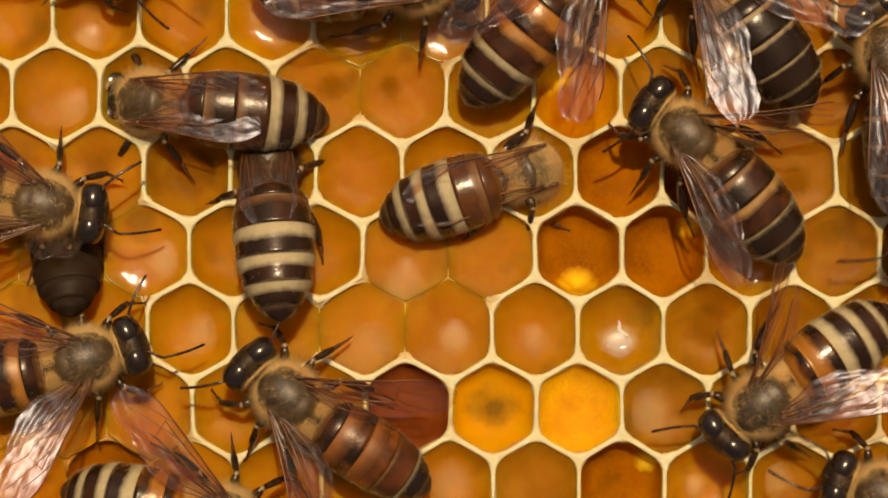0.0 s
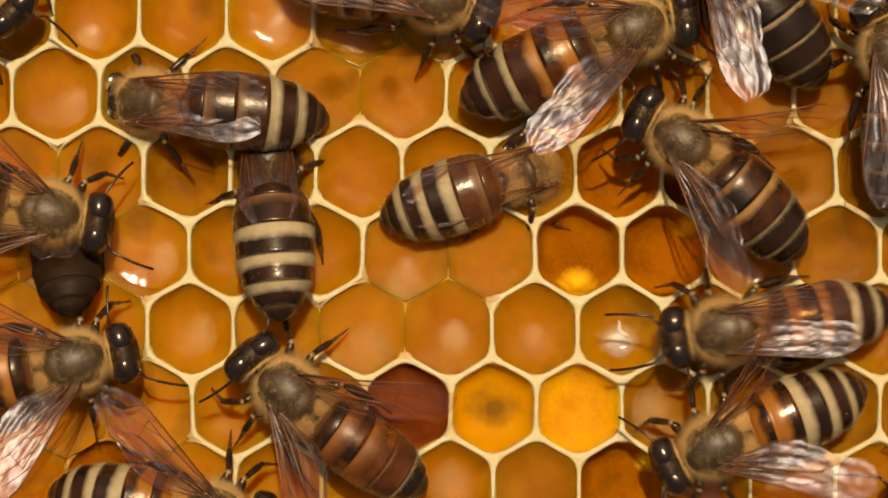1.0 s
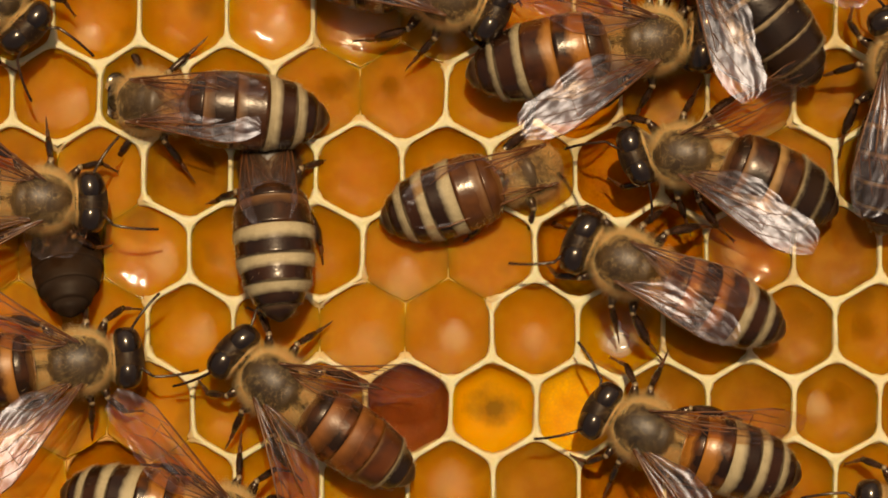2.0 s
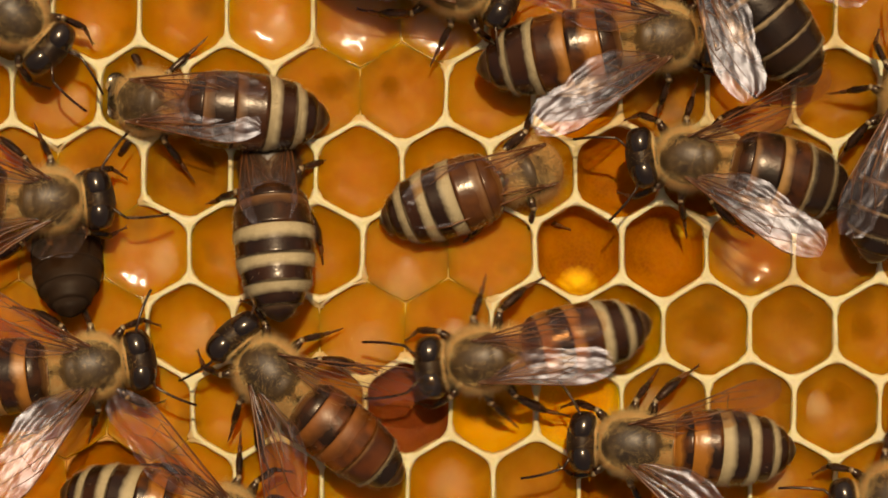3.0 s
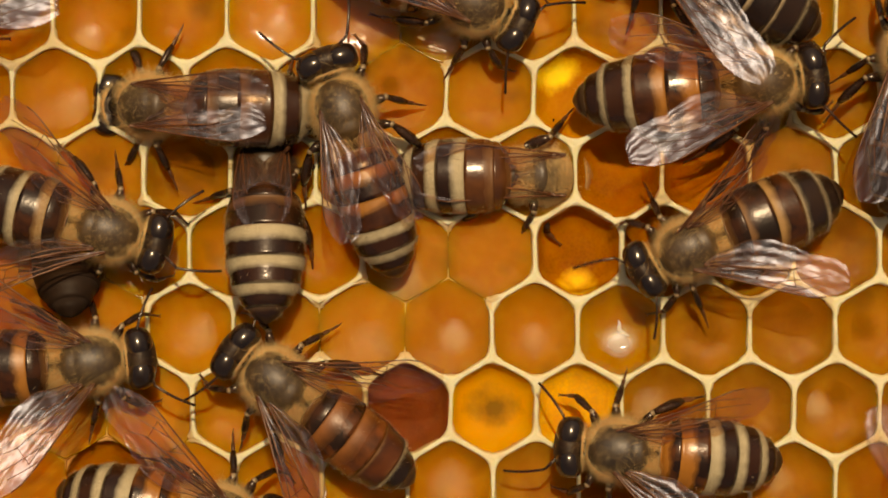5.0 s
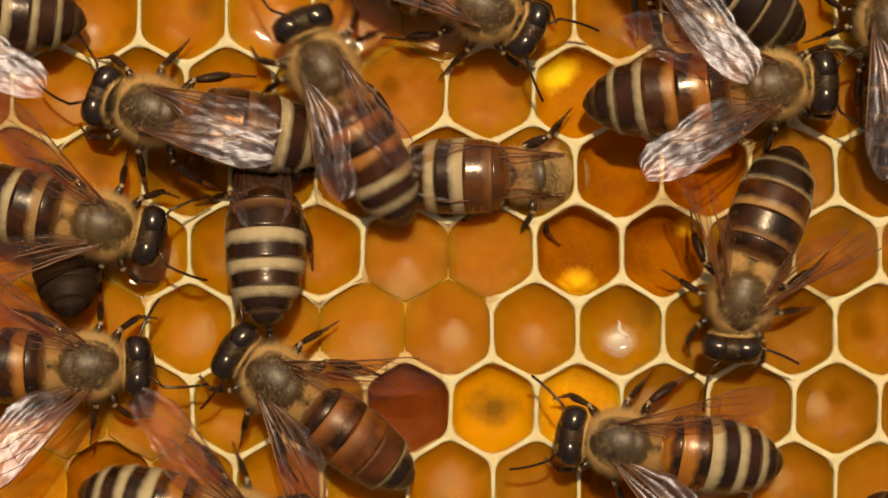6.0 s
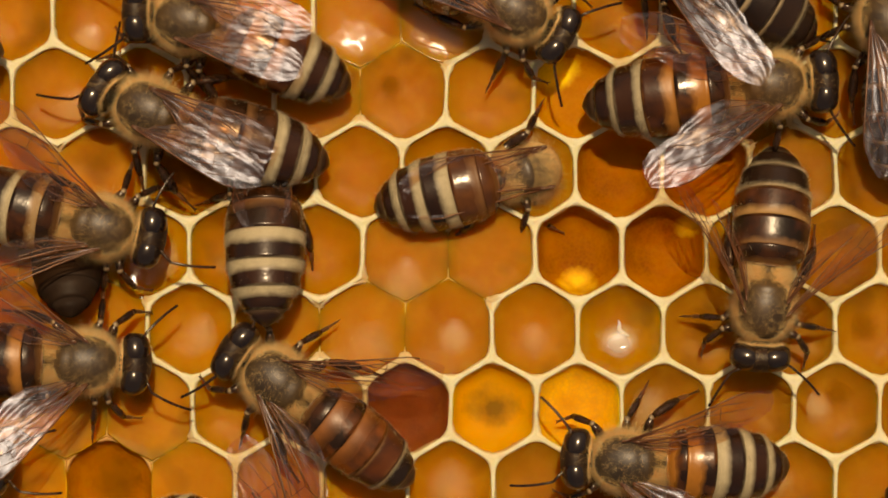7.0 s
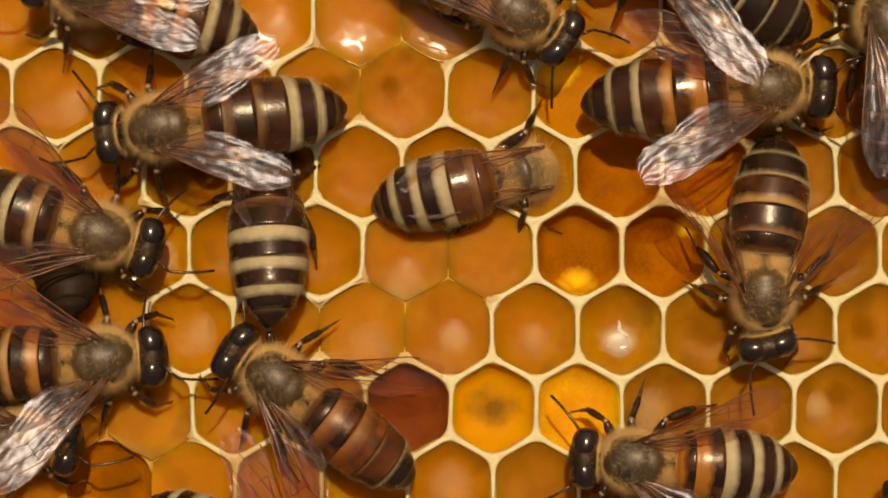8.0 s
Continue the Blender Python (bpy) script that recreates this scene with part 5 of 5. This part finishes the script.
    rows = [(0, 30.66, 0.00, 0, 0, 165.5), (0.2, 27.70, -1.30, 0, 0, 176.0), (0.3, 26.07, -1.32, 0, 0, 180.0), (0.4, 25.02, -1.08, 0, 0, 181.9), (0.5, 23.32, -2.24, 0, 0, 181.3), (0.6, 22.75, -1.83, 0, 0, 182.9), (0.7, 20.00, -2.54, 0, 0, 186.9), (0.8, 19.12, -2.95, 0, 0, 189.4), (0.9, 18.07, -3.93, 0, 0, 188.6), (1, 16.85, -4.88, 0, 0, 187.7), (1.1, 15.39, -4.88, 0, 0, 185.6), (1.2, 14.51, -4.64, 0, 0, 178.7), (1.3, 13.53, -3.66, 0, 0, 168.1), (1.4, 13.39, -2.20, 0, 0, 157.2), (1.5, 12.58, -1.15, 0, 0, 148.8), (1.7, 12.14, -0.81, 0, 0, 146.2), (2.8, 4.24, -3.93, 0, 0, 203.1), (2.9, 3.46, -5.86, 0, 0, 192.7), (3, 2.20, -6.64, 0, 0, 189.4), (3.1, 1.63, -6.27, 0, 0, 188.9), (3.2, 1.42, -5.42, 0, 0, 188.0), (3.3, 0.58, -5.22, 0, 0, 185.7), (3.4, -0.20, -4.75, 0, 0, 180.5), (3.5, -1.42, -3.93, 0, 0, 175.4), (3.6, -2.03, -3.29, 0, 0, 170.9), (3.7, -2.95, -2.61, 0, 0, 162.7), (3.8, -3.12, -1.53, 0, 0, 152.6), (3.9, -3.80, -0.75, 0, 0, 145.0), (4, -3.69, 0.03, 0, 0, 140.4), (4.2, -4.27, 1.59, 0, 0, 122.4), (4.4, -4.98, 4.85, 0, 0, 109.6), (4.6, -5.59, 6.88, 0, 0, 108.3), (4.7, -5.90, 7.90, 0, 0, 108.2), (5.8, -6.24, 8.75, 0, 0, 109.7), (5.9, -6.58, 9.76, 0, 0, 110.9), (6, -7.19, 10.75, 0, 0, 115.3), (6.1, -8.61, 11.80, 0, 0, 120.4), (6.2, -8.98, 12.17, 0, 0, 124.9), (6.3, -9.32, 12.58, 0, 0, 132.2), (6.4, -10.31, 13.05, 0, 0, 142.1), (6.5, -12.61, 13.42, 0, 0, 150.8), (6.6, -13.36, 13.49, 0, 0, 155.5), (6.7, -13.90, 13.49, 0, 0, 158.2), (6.8, -14.64, 13.49, 0, 0, 161.7), (7, -15.36, 13.63, 0, 0, 166.1), (7.2, -16.98, 14.17, 0, 0, 174.2), (7.4, -17.62, 14.51, 0, 0, 173.6), (7.6, -19.42, 14.92, 0, 0, 175.5), (7.8, -20.35, 15.15, 0, 0, 171.3), (8, -21.35, 15.45, 0, 0, 165.0)]
    walk(bee_crossing["root"], crawl(rows))
    gait(bee_crossing, rows, 24, 11, (14, -26))
    bend(bee_crossing, [(0, 0.0, 0), (0.2, 0.0, 0), (0.3, 0.0, 0), (0.4, 0.0, 0), (0.5, 0.0, 0), (0.6, 0.0, 0), (0.7, 0.0, 0), (0.8, 0.0, 0), (0.9, 0.0, 0), (1, -0.7, 0), (1.1, 0.3, 0), (1.2, 3.9, 0), (1.3, 5.4, 0), (1.4, 2.4, 0), (1.5, -2.4, 0), (1.7, 1.8, 0), (2.8, -7.9, 0), (2.9, -3.4, 0), (3, 3.5, 0), (3.1, 2.8, 0), (3.2, -3.5, 0), (3.3, -1.3, 0), (3.4, 0.4, 0), (3.5, -0.7, 0), (3.6, -1.7, 0), (3.7, 2.6, 0), (3.8, 10.0, 0), (3.9, 13.5, 0), (4, 9.0, 0), (4.2, 11.3, 0), (4.4, 11.0, 0), (4.6, 2.4, 0), (4.7, 0.0, 0), (5.8, 0.5, 0), (5.9, 2.9, 0), (6, 3.7, 0), (6.1, -0.2, 0), (6.2, 0.1, 0), (6.3, -7.9, 0), (6.4, -9.3, 0), (6.5, -15.3, 0), (6.6, -15.3, 0), (6.7, -12.5, 0), (6.8, -11.6, 0), (7, -10.4, 0), (7.2, -7.2, 0), (7.4, -7.7, 0), (7.6, -7.3, 0), (7.8, -8.8, 0), (8, 0.0, 0)],
         [(0, -0.0, 0), (0.2, -0.0, 0), (0.3, -0.0, 0), (0.4, -0.0, 0), (0.5, -0.0, 0), (0.6, -0.0, 0), (0.7, -0.0, 0), (0.8, -0.0, 0), (0.9, -0.0, 0), (1, 0.7, 0), (1.1, -0.4, 0), (1.2, -4.3, 0), (1.3, -6.0, 0), (1.4, -2.7, 0), (1.5, 2.6, 0), (1.7, -1.9, 0), (2.8, 8.6, 0), (2.9, 3.7, 0), (3, -3.8, 0), (3.1, -3.1, 0), (3.2, 3.9, 0), (3.3, 1.4, 0), (3.4, -0.4, 0), (3.5, 0.7, 0), (3.6, 1.8, 0), (3.7, -2.9, 0), (3.8, -11.0, 0), (3.9, -14.8, 0), (4, -9.9, 0), (4.2, -12.4, 0), (4.4, -12.1, 0), (4.6, -2.6, 0), (4.7, -0.0, 0), (5.8, -0.6, 0), (5.9, -3.2, 0), (6, -4.0, 0), (6.1, 0.2, 0), (6.2, -0.1, 0), (6.3, 8.7, 0), (6.4, 10.3, 0), (6.5, 16.8, 0), (6.6, 16.9, 0), (6.7, 13.7, 0), (6.8, 12.7, 0), (7, 11.5, 0), (7.2, 7.9, 0), (7.4, 8.5, 0), (7.6, 8.0, 0), (7.8, 9.7, 0), (8, -0.0, 0)])
    flap(bee_crossing, 1, [(0, 9, 5, 20), (1.4, 9, 5, 20), (1.7, 9, 5, 20), (3.0, 9, 5, 20), (3.4, 10, 7.2, 10.0), (3.8, 11, 12.1, 8.6), (4.2, 13, 5, 20), (4.5, 15, 5, 22), (5.8, 15, 5, 22), (6.2, 14, 5, 20), (6.6, 9, 10.7, 9.3), (7, 9, 9.5, 9.7), (7.5, 9, 8.0, 10.0), (8, 9, 10.1, 9.5)])
    flap(bee_crossing, -1, [(0, 8, 5, 20), (1.4, 8, 5, 20), (1.7, 8, 5, 20), (3.0, 8, 5, 20), (3.4, 8, 4.3, -9.6), (3.8, 9, 9.3, -9.7), (4.2, 13, 5, 20), (4.5, 15, 5, 22), (5.8, 15, 5, 22), (6.2, 13, 5, 20), (6.6, 8, 7.8, -10.0), (7, 8, 6.5, -10.0), (7.5, 8, 5.0, -9.8), (8, 8, 7.2, -10.0)])
    rows = [(0, 15.77, 16.92, 0, 0, 129.1), (0.5, 15.43, 17.43, 0, 0, 130.32), (1, 16.44, 18.27, 0, 0, 128.91), (1.5, 15.6, 18, 0, 0, 132.97), (2.8, 15.6, 18.1, 0, 0, 132.82), (3.5, 15.6, 18.1, 0, 0, 133.26), (4, 14.82, 18.61, 0, 0, 136.18), (4.5, 14.08, 18, 0, 0, 148.7), (4.7, 13.74, 17.93, 0, 0, 153.9), (5.8, 12.38, 17.93, 0, 0, 154.55), (6.5, 12.38, 17.8, 0, 0, 155.26), (7.5, 13.74, 17.8, 0, 0, 154.73), (8, 12.72, 17.87, 0, 0, 154.97)]
    walk(bee_top_right["root"], crawl(rows))
    gait(bee_top_right, rows, 16, 12)
    bend(bee_top_right, [(0, -2.79, 0), (0.5, -5.86, 0), (1, -2.95, 0), (1.5, -2.45, 0), (2.8, -3.82, 0), (3.5, -3.46, 0), (4, -4.03, 0), (4.5, -2.29, 0), (4.7, -0.88, 0), (5.8, -4.01, 0), (6.5, -3.94, 0), (7.5, -4.38, 0), (8, -3.66, 0)],
         [(0, 3.41, 0), (0.5, 7.17, 0), (1, 3.6, 0), (1.5, 3, 0), (2.8, 4.67, 0), (3.5, 4.23, 0), (4, 4.93, 0), (4.5, 2.8, 0), (4.7, 1.08, 0), (5.8, 4.9, 0), (6.5, 4.81, 0), (7.5, 5.35, 0), (8, 4.47, 0)])
    flap(bee_top_right, 1, [(0, 30, 16, 2.9), (0.5, 30, 16, 3.1), (1, 30, 16, 2.9), (1.5, 30, 16, 3.6), (2.8, 30, 16, 3.5), (3.5, 30, 16, 3.6), (4, 30, 16, 4.1), (4.5, 30, 15.0, 6.0), (4.7, 30, 14.5, 6.7), (5.8, 30, 14.4, 6.7), (6.5, 30, 14.3, 6.8), (7.5, 30, 14.4, 6.8), (8, 30, 14.4, 6.8)])
    rows = [(0, 26.67, 11.5, 0, 0, 106), (1, 26.77, 11.67, 0, 0, 102.56), (1.5, 26.94, 11.84, 0, 0, 100.4), (2.8, 28.09, 8.8, 0, 0, 79.3), (3.5, 28.36, 9.81, 0, 0, 78.71), (4.5, 28.70, 10.49, 0, 0, 76.6), (4.7, 28.53, 10.83, 0, 0, 79.67), (5.8, 26.84, 13.2, 0, 0, 103.77), (6.5, 26.60, 13.53, 0, 0, 104.73), (8, 26.50, 13.53, 0, 0, 104.23)]
    walk(bee_right_edge["root"], crawl(rows))
    gait(bee_right_edge, rows, 16, 13)
    bend(bee_right_edge, [(0, -12.25, 0), (1, -10.38, 0), (1.5, -10.92, 0), (2.8, -4.35, 0), (3.5, -3.41, 0), (4.5, 2.09, 0), (4.7, 1.45, 0), (5.8, -8.06, 0), (6.5, -8.74, 0), (8, -7.69, 0)],
         [(0, 14.97, 0), (1, 12.68, 0), (1.5, 13.35, 0), (2.8, 5.32, 0), (3.5, 4.16, 0), (4.5, -2.55, 0), (4.7, -1.77, 0), (5.8, 9.86, 0), (6.5, 10.68, 0), (8, 9.4, 0)])
    rows = [(0, -1.6, 15.95, 0, 0, 0), (0.5, -0.7, 15.8, 0, 0, -3), (1, -0.5, 14.95, 0, 0, -16), (1.5, -0.2, 14.75, 0, 0, -20), (2.8, 0.7, 15.9, 0, 0, -18), (3.5, 1.15, 15.8, 0, 0, -21), (4, 1.9, 15.4, 0, 0, -19), (4.7, 1.7, 14.9, 0, 0, -24), (6, 2.4, 14.4, 0, 0, -26), (6.5, 3.0, 14.3, 0, 0, -30), (7, 4.3, 14.25, 0, 0, -29), (8, 4.5, 14.1, 0, 0, -30)]
    walk(bee_top["root"], crawl(rows))
    gait(bee_top, rows, 16, 14, (20, -36))
    bend(bee_top, [(0, 0.11, 0), (0.5, -1.61, 0), (1, 5, 0), (1.5, 3.54, 0), (2.8, 3.38, 0), (3.5, -1.02, 0), (4, -0.67, 0), (4.7, 2.16, 0), (6, 1.49, 0), (6.5, 3.46, 0), (7, 1.1, 0), (8, -0.32, 0)],
         [(0, -0.13, 0), (0.5, 1.97, 0), (1, -6.11, 0), (1.5, -4.33, 0), (2.8, -4.13, 0), (3.5, 1.24, 0), (4, 0.82, 0), (4.7, -2.65, 8), (6, -1.82, 14), (6.5, -4.23, 16), (7, -1.35, 16), (8, -4, 18)])
    rows = [(0, 26.43, -14.72, 0, 0, 162.86), (0.5, 25.24, -14.21, 0, 0, 184.26), (1, 30.32, -15.23, 0, 0, 176.79), (1.5, 29.98, -15.56, 0, 0, 181.05), (2.8, 26.6, -14.55, 0, 0, 194.64), (3.5, 28.96, -15.56, 0, 0, 199.71), (4.7, 29.64, -16.58, 0, 0, 240.53), (5.8, 33.2, -20.1, 0, 0, 357.33), (6.5, 35.0, -20.3, 0, 0, 325.64), (8, 34.8, -19.9, 0, 0, 324.54)]
    walk(bee_corner_right["root"], crawl(rows))
    gait(bee_corner_right, rows, 16, 15)
    bend(bee_corner_right, [(0, 1.06, 0), (0.5, -2.35, 0), (1, 3.21, 0), (1.5, 0.86, 0), (2.8, -1.07, 0), (3.5, -0.69, 0), (4.7, 0.22, 0), (5.8, -35, 0), (6.5, -0.55, 0), (8, 0.47, 0)],
         [(0, -1.3, 0), (0.5, 2.87, 0), (1, -3.92, 0), (1.5, -1.05, 0), (2.8, 1.31, 0), (3.5, 0.84, 0), (4.7, -0.27, 0), (5.8, 35, 0), (6.5, 0.67, 0), (8, -0.57, 0)])
    rows = [(0, -21.11, 18.61, 0, 0, -34.81), (0.5, -25.85, 17.59, 0, 0, -39.67), (1, -27.88, 16.24, 0, 0, -46.5), (1.5, -27.88, 16.24, 0, 0, -46.5), (2.8, -25.24, 13.53, 0, 0, -46.89), (3.5, -29.23, 15.9, 0, 0, -28.98), (4, -31.6, 15.56, 0, 0, -80.75), (4.7, -32.28, 14.89, 0, 0, -141.81), (5.8, -32.28, 14.89, 0, 0, -174.73), (6, -31.6, 14.55, 0, 0, -183.12), (6.5, -34.65, 13.87, 0, 0, -194.94), (7, -36.51, 13.53, 0, 0, -191.16), (8, -40.06, 13.53, 0, 0, -191.52)]
    walk(bee_corner_left["root"], crawl(rows))
    gait(bee_corner_left, rows, 16, 16, (0, -18))
    bend(bee_corner_left, [(0, 0.59, 0), (0.5, 0.11, 0), (1, -1.23, 0), (1.5, -1.23, 0), (2.8, -1.12, 0), (3.5, -1.98, 0), (4, -9.25, 0), (4.7, -5.57, 0), (5.8, -7.18, 0), (6, -2.55, 0), (6.5, -0.74, 0), (7, 1.7, 0), (8, 2.06, 0)],
         [(0, -0.73, 0), (0.5, -0.14, 0), (1, 1.5, 0), (1.5, 1.5, 0), (2.8, 1.37, 0), (3.5, 2.42, 0), (4, 11.31, 0), (4.7, 6.81, 0), (5.8, 8.77, 0), (6, 3.12, 0), (6.5, 0.9, 0), (7, -2.08, 0), (8, -2.52, 0)])
    rows = [(0, -23.25, 1.01, -5.5, 50, 100.49), (8, -23.25, 1.01, -5.5, 50, 100.49)]
    walk(bee_buried["root"], crawl(rows))
    gait(bee_buried, rows, 2, 17)
    bend(bee_buried, [(0, 0, 0), (8, 0, 0)],
         [(0, 0, 65), (8, 0, 65)])
    rows = [(0, -35.66, -13.53, 0, 0, -10.64), (5.8, -35.66, -13.53, 0, 0, -10.64), (6.5, -31.26, -12.86, 0, 0, -11.88), (7, -29.4, -12.52, 0, 0, -11.79), (7.5, -26.8, -11.34, 0, 0, -12.39), (8, -25.34, -11.5, 0, 0, -7.53)]
    walk(bee_late["root"], crawl(rows))
    gait(bee_late, rows, 16, 18, (30, 8))
    bend(bee_late, [(0, 2.78, 0), (5.8, 2.78, 0), (6.5, 1.76, 0), (7, 1.84, 0), (7.5, 1.35, 0), (8, -0.33, 0)],
         [(0, -3.4, 0), (5.8, -3.4, 0), (6.5, -2.15, 0), (7, -2.25, 0), (7.5, -1.65, 0), (8, 0.4, 0)])


motions()
